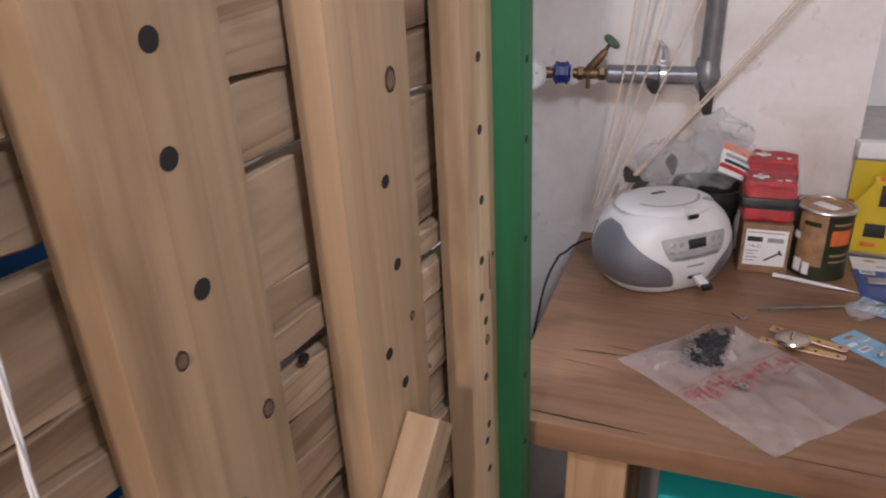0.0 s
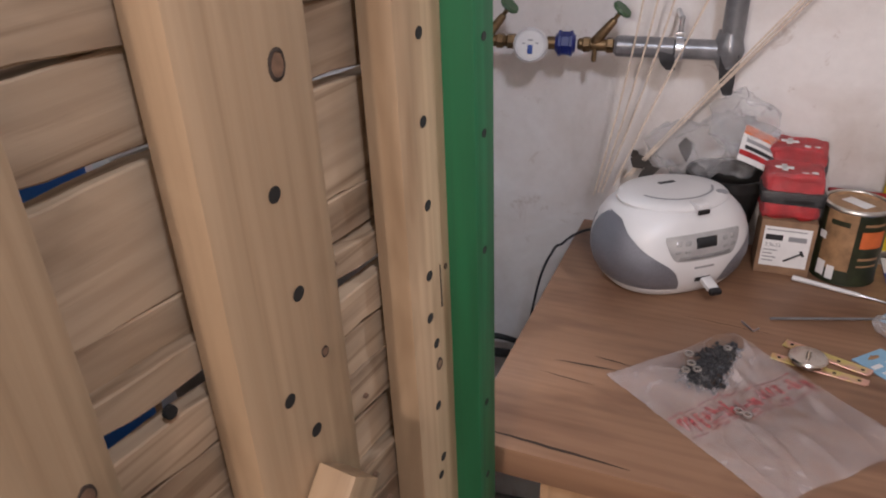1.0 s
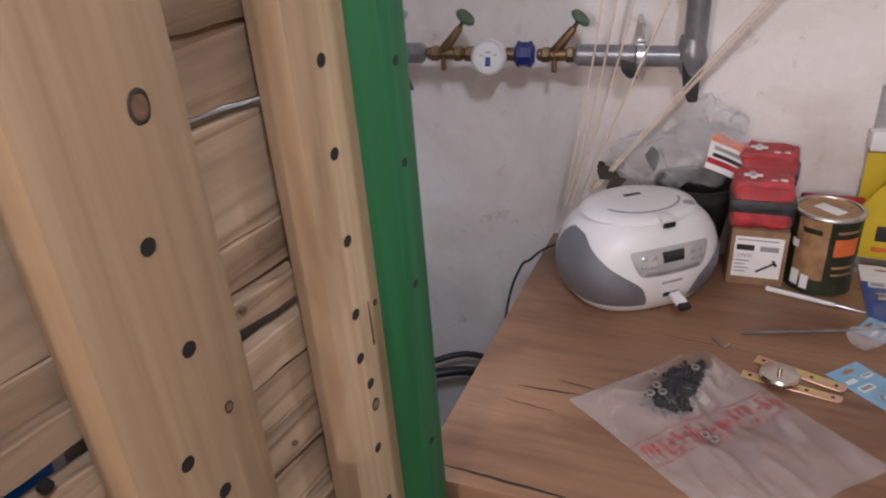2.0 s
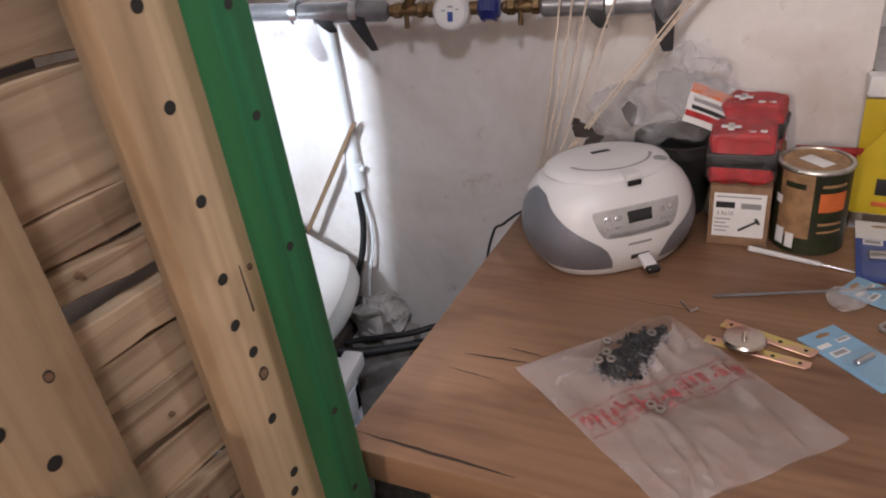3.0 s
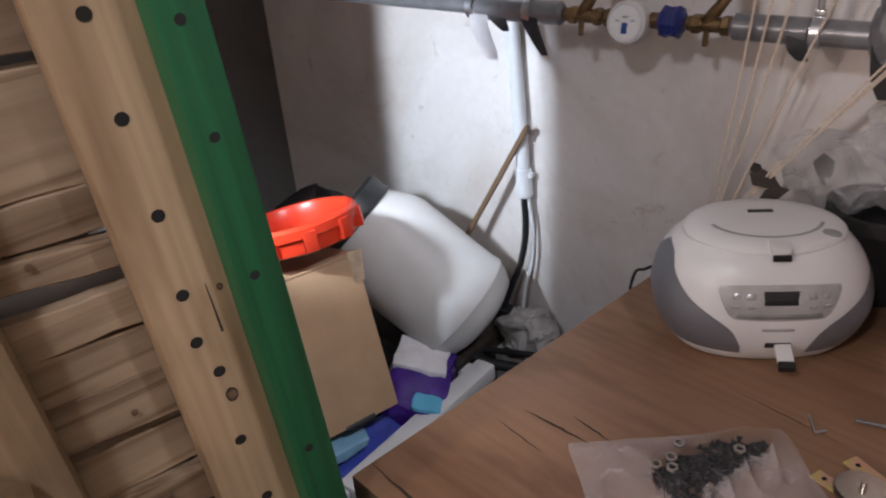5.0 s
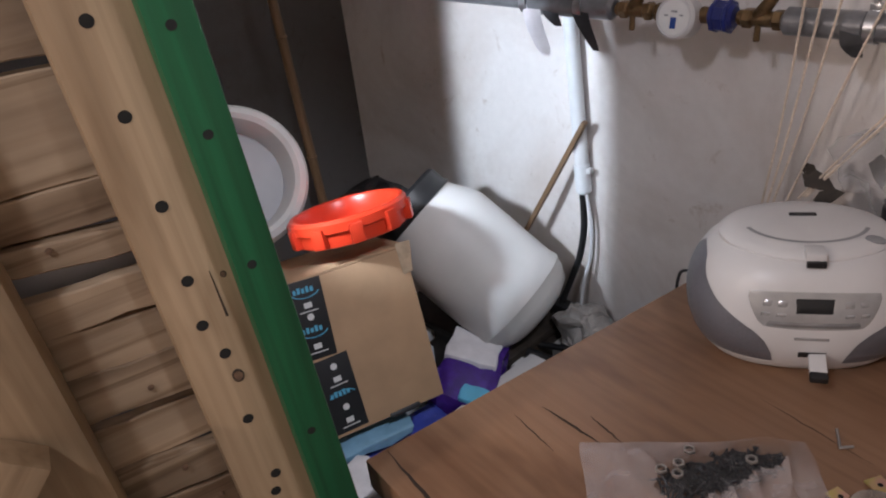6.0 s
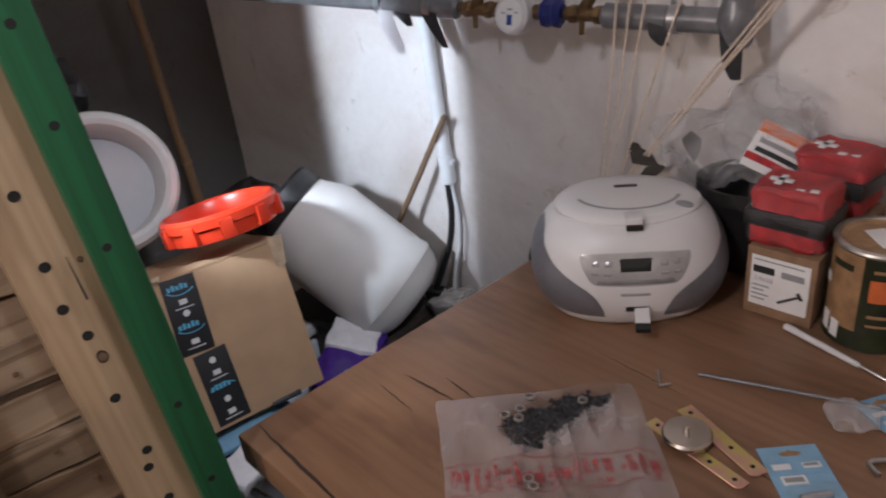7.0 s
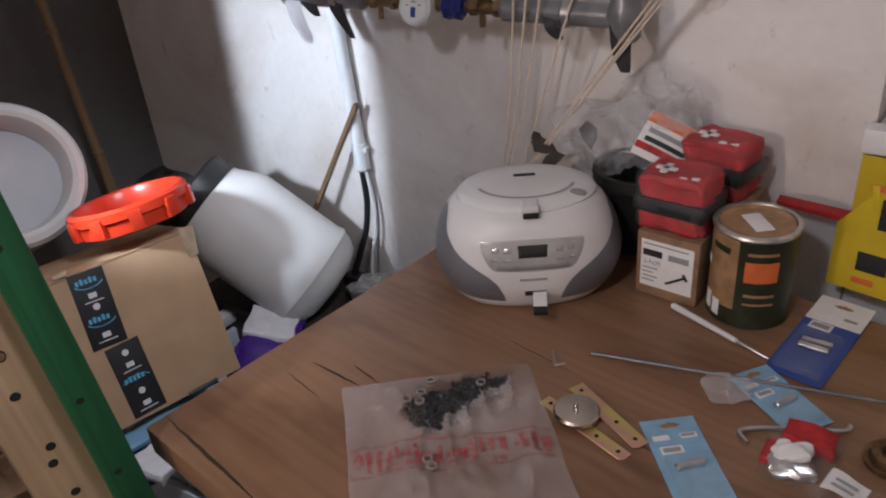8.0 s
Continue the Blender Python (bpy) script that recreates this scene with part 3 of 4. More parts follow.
part("round_button", lathe([(0, 0), (0.008, 0), (0.008, 0.0015), (0.006, 0.002), (0, 0.002)], 24, 1.3, 0.8), M_INKGREY, disc_lid, "", pose(0.062, -0.034, 0.0088, 12, 10, 0))
tip = shell_point(2, 0.031)
stick = part("memory_stick", block((-0.0085, -0.024, -0.0035), (0.0085, 0.004, 0.0035), 0.0015), M_WHITE, radio, "white memory stick", Matrix.Translation(tip) @ pose(0, 0, 0, 14, 0, -4))
part("stick_end", block((-0.009, -0.034, -0.004), (0.009, -0.024, 0.004), 0.0025), M_BLACK, stick)
lead = thing("power_lead", pose(0, 0, 0), "thin black power lead behind the radio", "cable")
part("lead", tube([(0.235, 1.27, 0.79), (0.21, 1.30, 0.775), (0.185, 1.31, 0.757), (0.168, 1.28, 0.7535), (0.155, 1.27, 0.745), (0.13, 1.31, 0.65), (0.1, 1.38, 0.4)], 0.0022, 8), M_RUBBER, lead)

# ---- behind the radio ----
pot = thing("flower_pot", pose(0.425, 1.375, 0.7502), "black plastic flower pot stuffed with clear film", "flower pot")
part("pot_wall", lathe([(0, 0), (0.045, 0), (0.06, 0.10), (0.064, 0.10), (0.064, 0.118), (0.058, 0.118), (0.05, 0.03), (0, 0.03)], 36), M_POT, pot)
wrap = bmesh.new()
bmesh.ops.create_icosphere(wrap, subdivisions=5, radius=1)
for v in wrap.verts:
    v.co = Vector((v.co.x * 0.105, v.co.y * 0.042, v.co.z * 0.05))
crumple(wrap, 0.022, 26, 3.0)
film_ob = link("plastic_wrap", wrap, M_FILM)
film_ob.matrix_basis = pose(0.395, 1.385, 0.905, 0, -8, 0)
tagged(film_ob, "crumpled clear plastic film bunched on the pot", "plastic film")
wrap2 = bmesh.new()
bmesh.ops.create_icosphere(wrap2, subdivisions=4, radius=1)
for v in wrap2.verts:
    v.co = Vector((v.co.x * 0.05, v.co.y * 0.03, v.co.z * 0.05))
crumple(wrap2, 0.02, 34, 8.0)
film2 = link("plastic_wrap", wrap2, M_FILM)
film2.matrix_basis = pose(0.44, 1.385, 0.945)
tagged(film2, "peak of crumpled clear film above the pot", "plastic film")
plant = thing("dried_plant", pose(0, 0, 0), "withered dark plant scraps in the pot", "plant")
for x, z, s, a in ((0.285, 0.875, 0.02, 20), (0.30, 0.858, 0.016, -30), (0.352, 0.905, 0.02, 80), (0.275, 0.888, 0.012, 60)):
    bm = slab([(s * 1.2, 0), (s * 0.5, s * 0.55), (-s * 0.4, s * 0.6), (-s, s * 0.1), (-s * 0.5, -s * 0.6), (s * 0.4, -s * 0.35)], 0.002)
    crumple(bm, 0.003, 90, s * 99)
    part("leaf", bm, M_LEAF, plant, "", pose(x, 1.365, z, 75, a, 10))
cords = thing("cord_bundle", pose(0, 0, 0), "cream cords slung over the pipe", "cord")
for x0, z0, x1, z1, y1 in ((0.213, 0.81, 0.27, 1.35, 1.34), (0.22, 0.815, 0.30, 1.35, 1.338), (0.226, 0.815, 0.335, 1.35, 1.335), (0.245, 0.83, 0.42, 1.32, 1.35), (0.262, 0.846, 0.60, 1.31, 1.335), (0.268, 0.85, 0.63, 1.32, 1.34), (0.271, 0.85, 0.615, 1.32, 1.338)):
    mid = [(x0 + (x1 - x0) * s + 0.012 * math.sin(3.1 * s) * (1 if x1 < 0.4 else -0.3), 1.37 + (y1 - 1.37) * min(1, 1.6 * s), z0 + (z1 - z0) * s) for s in (0, 0.25, 0.5, 0.75, 1)]
    part("cord", tube(mid, 0.0016, 6, 5), M_STRING, cords)

# ---- water pipe on the wall ----
PY, PZ = 1.372, 1.066
pipe = thing("water_pipe", pose(0, 0, 0), "grey wrapped water pipe with meter and brass valves", "pipe")
part("pipe_run", rod((-0.80, PY + 0.006, PZ + 0.012), (-0.165, PY, PZ + 0.004), 0.0135, 24), M_PIPE, pipe)
part("pipe_run", crumple(rod((-0.162, PY, PZ), (-0.012, PY, PZ), 0.0165, 28), 0.0012, 60), M_PIPE, pipe, "loosely wrapped pipe section")
part("pipe_run", crumple(rod((0.222, PY, PZ), (0.318, PY, PZ), 0.0165, 28), 0.001, 60, 3), M_PIPE, pipe)
part("pipe_run", crumple(rod((0.318, PY, PZ), (0.41, PY, PZ), 0.0155, 28), 0.001, 60, 5), M_PIPE, pipe)
part("riser", crumple(rod((0.400, PY, PZ - 0.03), (0.398, PY, 1.75), 0.0175, 28), 0.001, 50, 7), M_PIPE, pipe, "wrapped rising pipe")
part("wrapped_elbow", crumple(lathe([(0, -0.03), (0.012, -0.03), (0.021, -0.012), (0.024, 0.0), (0.021, 0.014), (0.0165, 0.03), (0, 0.03)], 28), 0.0035, 55, 2.0), M_PIPE, pipe, "bulging taped elbow", pose(0.397, PY, PZ))
for x in (-0.165, -0.066, 0.322):
    clamp = part("clamp", lathe([(0.0168, -0.006), (0.0188, -0.006), (0.0188, 0.006), (0.0168, 0.006), (0.0168, -0.006)], 28), M_ZINC, pipe, "galvanised clamp", pose(x, PY, PZ + (0.003 if x < -0.1 else 0), 0, 90, 0))
    part("clamp_bolt", block((-0.026, -0.004, -0.006), (-0.018, 0.004, 0.006), 0.001), M_ZINC, clamp)
    part("hanger", rod((x, PY, PZ + 0.018), (x, PY, PZ + 0.05), 0.004, 10), M_ZINC, pipe)
    part("wall_bracket", rod((x, PY, PZ + 0.045), (x, 1.49, PZ + 0.045), 0.004, 10), M_ZINC, pipe)
for x in (-0.01, 0.165):
    v = part("valve", merged(rod((x, PY, PZ), (x + 0.062, PY, PZ), 0.0095, 20), rod((x + 0.006, PY, PZ), (x + 0.022, PY, PZ), 0.0125, 6), rod((x + 0.044, PY, PZ), (x + 0.058, PY, PZ), 0.0125, 6),
                             rod((x + 0.024, PY, PZ), (x + 0.056, PY - 0.006, PZ + 0.042), 0.009, 16, 0.006)), M_BRASS, pipe, "tarnished brass slanted valve")
    part("drain_cock", rod((x + 0.028, PY - 0.004, PZ - 0.002), (x + 0.028, PY - 0.006, PZ - 0.026), 0.004, 10), M_BRASS, v)
    part("stem", rod((x + 0.054, PY - 0.006, PZ + 0.04), (x + 0.064, PY - 0.009, PZ + 0.056), 0.0035, 10), M_BRASS, v)
    m, _ = along((x + 0.063, PY - 0.009, PZ + 0.055), (x + 0.085, PY - 0.016, PZ + 0.083))
    part("handwheel", lathe([(0.0, 0.001), (0.006, 0.001), (0.007, 0.003), (0.0125, 0.001), (0.015, 0.0), (0.0168, 0.003), (0.015, 0.007), (0.0125, 0.007), (0.007, 0.006), (0.0, 0.007)], 24), M_WHEEL, v, "green handwheel", m)
meter = part("meter_body", lathe([(0, -0.014), (0.022, -0.014), (0.027, -0.010), (0.0275, 0.014), (0.0245, 0.0175), (0.0235, 0.016), (0, 0.016)], 40), M_WHITE, pipe, "round white water meter", pose(0.092, PY - 0.008, PZ - 0.003, 78, 0, 0))
part("meter_dial", lathe([(0, 0.0165), (0.021, 0.0165), (0.0215, 0.0175), (0, 0.0178)], 36), M_PAPER, meter)
part("dial_window", block((-0.004, -0.014, 0.0178), (0.004, 0.0, 0.0186), 0.0005), M_DBLUE, meter)
part("dial_marks", merged(block((-0.004, 0.006, 0.0178), (0.004, 0.0085, 0.0184), 0), block((-0.013, 0.001, 0.0178), (-0.008, 0.003, 0.0184), 0), block((0.008, 0.002, 0.0178), (0.013, 0.004, 0.0184), 0)), M_INKGREY, meter)
part("coupling", rod((0.05, PY, PZ), (0.068, PY, PZ), 0.0125, 6), M_BRASS, pipe)
part("coupling", rod((0.115, PY, PZ), (0.14, PY, PZ), 0.0105, 20), M_BRASS, pipe)
part("union_nut", merged(rod((0.130, PY, PZ), (0.162, PY, PZ), 0.019, 8), rod((0.134, PY, PZ), (0.14, PY, PZ), 0.0208, 8), rod((0.152, PY, PZ), (0.158, PY, PZ), 0.0208, 8)), M_BLUE, pipe, "dark blue plastic union nut")


def tape_tail(points, width, material, label):
    """A hanging strip of tape that tapers to its end."""
    line = smooth_line(points, 6)
    bm = bmesh.new()
    a, b = [], []
    for i, p in enumerate(line):
        s = i / (len(line) - 1)
        w = width * (1 - 0.55 * s * s)
        a.append(bm.verts.new(p + Vector((-w, 0, 0))))
        b.append(bm.verts.new(p + Vector((w, 0.003 * math.sin(4 * s), 0.2 * w))))
    for i in range(len(line) - 1):
        bm.faces.new((a[i], b[i], b[i + 1], a[i + 1]))
    up = bmesh.ops.solidify(bm, geom=bm.faces[:], thickness=0.0008)
    part("tape_tail", bm, material, pipe, label)


tape_tail([(-0.062, PY - 0.016, PZ), (-0.055, PY - 0.018, PZ - 0.02), (-0.036, PY - 0.012, PZ - 0.058)], 0.013, M_TAPE, "dark grey tape end")
tape_tail([(0.305, PY - 0.016, PZ), (0.306, PY - 0.018, PZ - 0.018), (0.313, PY - 0.012, PZ - 0.032)], 0.013, M_TAPE, "")
tape_tail([(0.397, PY - 0.018, PZ - 0.005), (0.399, PY - 0.016, PZ - 0.04), (0.404, PY - 0.01, PZ - 0.068)], 0.014, M_TAPE, "")
tape_tail([(-0.15, PY - 0.015, PZ), (-0.142, PY - 0.02, PZ - 0.03), (-0.126, PY - 0.02, PZ - 0.062), (-0.122, PY - 0.018, PZ - 0.072)], 0.016, M_WHITEBAG, "pale curled tape end")
tape_tail([(-0.118, PY - 0.014, PZ), (-0.112, PY - 0.016, PZ - 0.014), (-0.1, PY - 0.014, PZ - 0.028)], 0.014, M_TAPE, "")

conduit = thing("conduit", pose(0, 0, 0), "white conduit with black cable on the wall", "conduit")
part("conduit_tube", rod((-0.160, 1.462, 1.05), (-0.142, 1.462, 0.74), 0.0125, 24), M_CONDUIT, conduit)
part("conduit_socket", merged(rod((-0.1445, 1.462, 0.78), (-0.141, 1.462, 0.722), 0.0142, 24), block((-0.134, 1.455, 0.762), (-0.123, 1.468, 0.771), 0.003)), M_CONDUIT, conduit)
part("cable", tube([(-0.142, 1.458, 0.73), (-0.139, 1.456, 0.66), (-0.146, 1.45, 0.60), (-0.162, 1.44, 0.545), (-0.178, 1.43, 0.49), (-0.19, 1.43, 0.40)], 0.0062, 12), M_RUBBER, conduit)
part("cable_shoe", block((-0.197, 1.415, 0.478), (-0.157, 1.445, 0.5), 0.006), M_BLACK, conduit)
part("earth_cable", tube([(-0.136, 1.46, 0.725), (-0.126, 1.46, 0.66), (-0.128, 1.458, 0.6), (-0.14, 1.45, 0.54), (-0.15, 1.44, 0.42)], 0.0032, 10), M_CONDUIT, conduit)

batten = thing("wooden_stick", pose(0, 0, 0), "thin brown wooden stick leaning on the wall", "stick")
bm = block((-0.0065, -0.004, 0), (0.0065, 0.004, 0.62), 0.001)
m, _ = along((-0.43, 1.41, 0.32), (-0.128, 1.449, 0.855))
part("stick_body", bm, M_POLE, batten, "", m)

# ---- corner behind the panel ----
lower = thing("plastic_crate", pose(-0.125, 0.99, 0, 0, 0, 0), "pale plastic crate full of sacks", "crate")
part("crate_base", block((-0.26, -0.04, 0.0), (0, 0.3, 0.02), 0.004), M_CRATE, lower)
for z in (0.08, 0.17, 0.26, 0.35):
    part("crate_slat", merged(block((-0.012, -0.04, z), (0, 0.3, z + 0.06), 0.003), block((-0.26, -0.04, z), (-0.248, 0.3, z + 0.06), 0.003), block((-0.248, -0.04, z), (-0.012, -0.028, z + 0.06), 0.003)), M_CRATE, lower)
for x, y in ((-0.02, -0.04), (-0.02, 0.28), (-0.26, -0.04), (-0.26, 0.28)):
    part("crate_post", block((x, y, 0.0), (x + 0.02, y + 0.02, 0.44), 0.003), M_CRATE, lower)
part("crate_rim", merged(block((-0.022, -0.05, 0.44), (0.016, 0.31, 0.472), 0.006), block((-0.27, -0.05, 0.43), (-0.24, 0.31, 0.455), 0.006), block((-0.24, -0.05, 0.43), (-0.022, -0.02, 0.455), 0.006), block((-0.24, 0.28, 0.43), (-0.022, 0.31, 0.455), 0.006)), M_WHITE, lower, "white crate rim")


def sack(name, m, size, material, label, seed, amount=0.02, scale=16):
    bm = bmesh.new()
    bmesh.ops.create_icosphere(bm, subdivisions=4, radius=1)
    for v in bm.verts:
        v.co = Vector([math.copysign(abs(c) ** 0.75, c) * s for c, s in zip(v.co, size)])
    crumple(bm, amount, scale, seed)
    ob = link(name, bm, material)
    ob.matrix_basis = m
    return tagged(ob, label, "bag")


def packet(name, m, size, material, label, seed, bands=()):
    """A soft filled packet with creased flat sides and printed bands."""
    p = thing(name, m, label, "bag")
    bm = block([-c for c in size], size, min(size) * 0.45, 2)
    bmesh.ops.subdivide_edges(bm, edges=bm.edges[:], cuts=3, use_grid_fill=True)
    part("packet_body", crumple(bm, 0.008, 26, seed), material, p)
    for lo, hi, mat in bands:
        b = block(lo, hi, 0.004, 2)
        bmesh.ops.subdivide_edges(b, edges=b.edges[:], cuts=3, use_grid_fill=True)
        part("packet_print", crumple(b, 0.006, 26, seed), mat, p)
    return p


packet("detergent_bag", pose(-0.20, 1.19, 0.45, 8, 14, 28), (0.055, 0.085, 0.045), M_PURPLE, "violet foil detergent bag with white top", 1.0,
       (((-0.05, 0.0, 0.03), (0.04, 0.075, 0.052), M_WHITEBAG), ((0.0, -0.08, 0.036), (0.05, -0.045, 0.05), M_PRINTBLUE)))
packet("plastic_sack", pose(-0.185, 0.99, 0.44, 0, 8, -14), (0.04, 0.11, 0.025), M_BLUEBAG, "blue plastic sack folded in the crate", 5.0)
packet("plastic_sack", pose(-0.195, 0.945, 0.487, 0, 10, -16), (0.022, 0.085, 0.008), M_LBLUE, "pale blue folded sack under the carton", 3.0)
packet("paper_bag", pose(-0.15, 0.90, 0.468, 0, 12, 6), (0.035, 0.035, 0.012), M_WHITEBAG, "crumpled white paper bag on the crate edge", 6.0)

NF = Vector((0.96, -0.28, 0))
E1 = Vector((0.28, 0.96, 0))
TB = radians(17)
UP = Vector((0, 0, 1)) * math.cos(TB) - NF * math.sin(TB)
BK = -(NF * math.cos(TB) + Vector((0, 0, 1)) * math.sin(TB))
CARTON = Matrix(((E1.x, BK.x, UP.x, -0.2075), (E1.y, BK.y, UP.y, 0.8526), (E1.z, BK.z, UP.z, 0.522), (0, 0, 0, 1)))
carton = thing("parcel_carton", CARTON, "brown parcel carton with black printed tape", "cardboard box")
CW, CD, CH = 0.238, 0.19, 0.252
shell_box = part("carton_body", block((0, 0, 0), (CW, CD, CH - 0.004), 0.003), M_CARD, carton)
part("top_flap", block((-0.001, 0.0, CH - 0.004), (CW + 0.001, CD * 0.49, CH), 0.0012), M_CARD, carton)
part("top_flap", block((-0.001, CD * 0.51, CH - 0.004), (CW + 0.001, CD, CH - 0.001), 0.0012), M_CARD, carton)
part("torn_edge", crumple(block((CW - 0.014, -0.004, CH - 0.045), (CW + 0.004, 0.004, CH + 0.006), 0.002), 0.006, 80, 2), M_CARD2, carton, "torn pale cardboard corner")
part("torn_edge", crumple(block((0.03, -0.003, CH - 0.002), (0.05, 0.004, CH + 0.008), 0.002), 0.005, 90, 7), M_CARD2, carton)
part("torn_edge", crumple(block((0.145, -0.002, -0.004), (0.195, 0.002, 0.006), 0.001), 0.004, 90, 4), M_INK, carton)


def tape_strip(x0, z0, tilt, n, flip):
    t = part("printed_tape", block((-0.002, -0.0012, 0), (0.05, -0.0002, 0.12), 0.0004), M_INK, carton, "black parcel tape with pale blue print", pose(x0, 0, z0, 0, tilt, 0))
    for z, kind in ((0.1, 0), (0.078, 1), (0.06, 2), (0.04, 0), (0.015, 1)) if not flip else ((0.1, 2), (0.08, 1), (0.056, 0), (0.034, 2), (0.013, 1)):
        if kind == 0:
            a = arc_band(0.020, 0.0225, 200, 340, 0, 0, 1.0, 0.5, 14)
            bmesh.ops.transform(a, matrix=pose(0.024, -0.0017, z + (0.004 if not flip else -0.002), 90 if not flip else -90, 0, 0), verts=a.verts)
            part("swoosh", a, M_PRINTBLUE, t)
            part("print_bar", merged(*[block((0.006 + 0.0065 * k, -0.0016, z + 0.001), (0.0105 + 0.0065 * k, -0.0012, z + 0.008 + 0.002 * (k % 2)), 0) for k in range(5)]), M_PRINTBLUE, t)
        elif kind == 1:
            part("print_mark", merged(block((0.018, -0.0016, z), (0.03, -0.0012, z + 0.008), 0), block((0.010, -0.0016, z - 0.006), (0.038, -0.0012, z - 0.0045), 0)), M_PAPER, t)
        else:
            d = lathe([(0, 0), (0.0052, 0), (0.0052, 0.0004), (0, 0.0004)], 16)
            bmesh.ops.transform(d, matrix=pose(0.024, -0.0012, z + 0.004, 90, 0, 0), verts=d.verts)
            part("print_dot", d, M_PAPER, t)


tape_strip(0.042, CH - 0.121, 3, 5, False)
tape_strip(0.058, CH - 0.246, -1, 5, True)

ORANGE = along((-0.285, 1.065, 0.778), (-0.285 - 0.25, 1.065 + 0.05, 0.778 + 1.0))[0] @ Matrix.Scale(1.1, 4)
cap = thing("barrel_lid", ORANGE, "orange red plastic screw lid on the carton", "lid")
part("lid_ring", lathe([(0.062, 0.006), (0.076, 0.0), (0.079, 0.002), (0.08, 0.02), (0.085, 0.022), (0.085, 0.034), (0.081, 0.038), (0.076, 0.038), (0.073, 0.034), (0.072, 0.008), (0.05, 0.006), (0, 0.005), (0, 0.003), (0.06, 0.003), (0.062, 0.006)], 56), M_ORANGE, cap)
for k in range(10):
    a = 2 * math.pi * k / 10
    part("grip", block((0.078, -0.009, 0.003), (0.089, 0.009, 0.03), 0.002), M_ORANGE, cap, "", pose(0, 0, 0, 0, 0, math.degrees(a)))

m, _ = along((-0.47, 0.985, 0.857), (-0.19, 0.90, 1.022))
drum = thing("white_drum", m, "white plastic drum lying open on the carton", "drum")
part("drum_wall", lathe([(0.1, -0.2), (0.108, -0.19), (0.112, -0.16), (0.112, -0.02), (0.118, -0.012), (0.12, 0.0), (0.114, 0.012), (0.104, 0.015), (0.096, 0.011), (0.092, 0.0), (0.0885, -0.018), (0.086, -0.045)], 56), M_TANK, drum)
part("drum_base", lathe([(0, -0.042), (0.07, -0.0425), (0.0865, -0.044), (0.0865, -0.048), (0, -0.048)], 48), M_GREYIN, drum, "grey recessed drum bottom")

m, _ = along((-0.375, 1.27, 0.705), (-0.165, 1.36, 0.50))
barrel = thing("white_barrel", m, "milky white plastic barrel lying in the corner", "barrel")
part("barrel_body", lathe([(0, -0.01), (0.06, -0.008), (0.075, 0.0), (0.082, 0.018), (0.098, 0.05), (0.104, 0.07), (0.105, 0.232), (0.1075, 0.24), (0.1075, 0.246), (0.104, 0.25), (0.1, 0.264), (0.088, 0.282), (0.065, 0.292), (0.03, 0.297), (0, 0.298)], 64), M_TANK, barrel)
part("barrel_collar", lathe([(0.05, -0.03), (0.074, -0.032), (0.079, -0.026), (0.079, 0.0), (0.083, 0.008), (0.07, 0.012), (0.05, 0.0), (0.05, -0.03)], 48), M_BLACK, barrel, "black threaded collar")
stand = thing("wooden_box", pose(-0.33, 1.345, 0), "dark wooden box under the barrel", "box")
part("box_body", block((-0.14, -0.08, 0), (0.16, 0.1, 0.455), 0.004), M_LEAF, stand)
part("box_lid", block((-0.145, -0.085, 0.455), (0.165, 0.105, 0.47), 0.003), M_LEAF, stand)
sack("black_sack", pose(-0.45, 1.24, 0.66, 0, 20, 0), (0.08, 0.06, 0.10), M_BLACK, "black plastic sack behind the lid", 12.0, 0.03, 14)
sack("black_sack", pose(-0.62, 1.0, 0.96, 0, 0, 0), (0.06, 0.06, 0.07), M_BLACK, "black plastic bundle above the drum", 14.0, 0.03, 14)
pole = thing("bamboo_pole", pose(0, 0, 0), "brown bamboo pole standing in the dark corner", "pole")
part("cane", rod((-0.735, 1.345, 0.0), (-0.775, 1.275, 1.75), 0.011, 14, 0.009), M_POLE, pole)
for z in (0.45, 0.72, 0.98, 1.22, 1.45):
    s = z / 1.75
    part("cane_node", lathe([(0.0095, -0.004), (0.0125, 0), (0.0095, 0.004)], 14), M_POLE, pole, "", pose(-0.735 - 0.04 * s, 1.345 - 0.07 * s, z))
rubble = sack("stone", pose(-0.115, 1.415, 0.468), (0.05, 0.034, 0.05), M_STONE, "pale lump of rubble by the wall", 20.0, 0.02, 30)
rubble["category"] = "stone"
plinth = thing("masonry_block", pose(-0.12, 1.42, 0), "rough masonry block at the wall foot", "block")
part("block_body", crumple(block((-0.07, -0.035, 0), (0.07, 0.045, 0.43), 0.01), 0.01, 20), M_STONE, plinth)
hose = thing("black_hose", pose(0, 0, 0), "black hose lying behind the bench", "hose")
part("hose_tube", tube([(-0.26, 1.27, 0.44), (-0.2, 1.305, 0.458), (-0.12, 1.325, 0.45), (-0.05, 1.345, 0.455), (0.03, 1.37, 0.46), (0.1, 1.4, 0.44)], 0.0095, 12), M_RUBBER, hose)
part("hose_tube", tube([(-0.22, 1.33, 0.45), (-0.14, 1.36, 0.452), (-0.04, 1.37, 0.47), (0.04, 1.40, 0.48), (0.12, 1.42, 0.45)], 0.006, 12), M_RUBBER, hose)

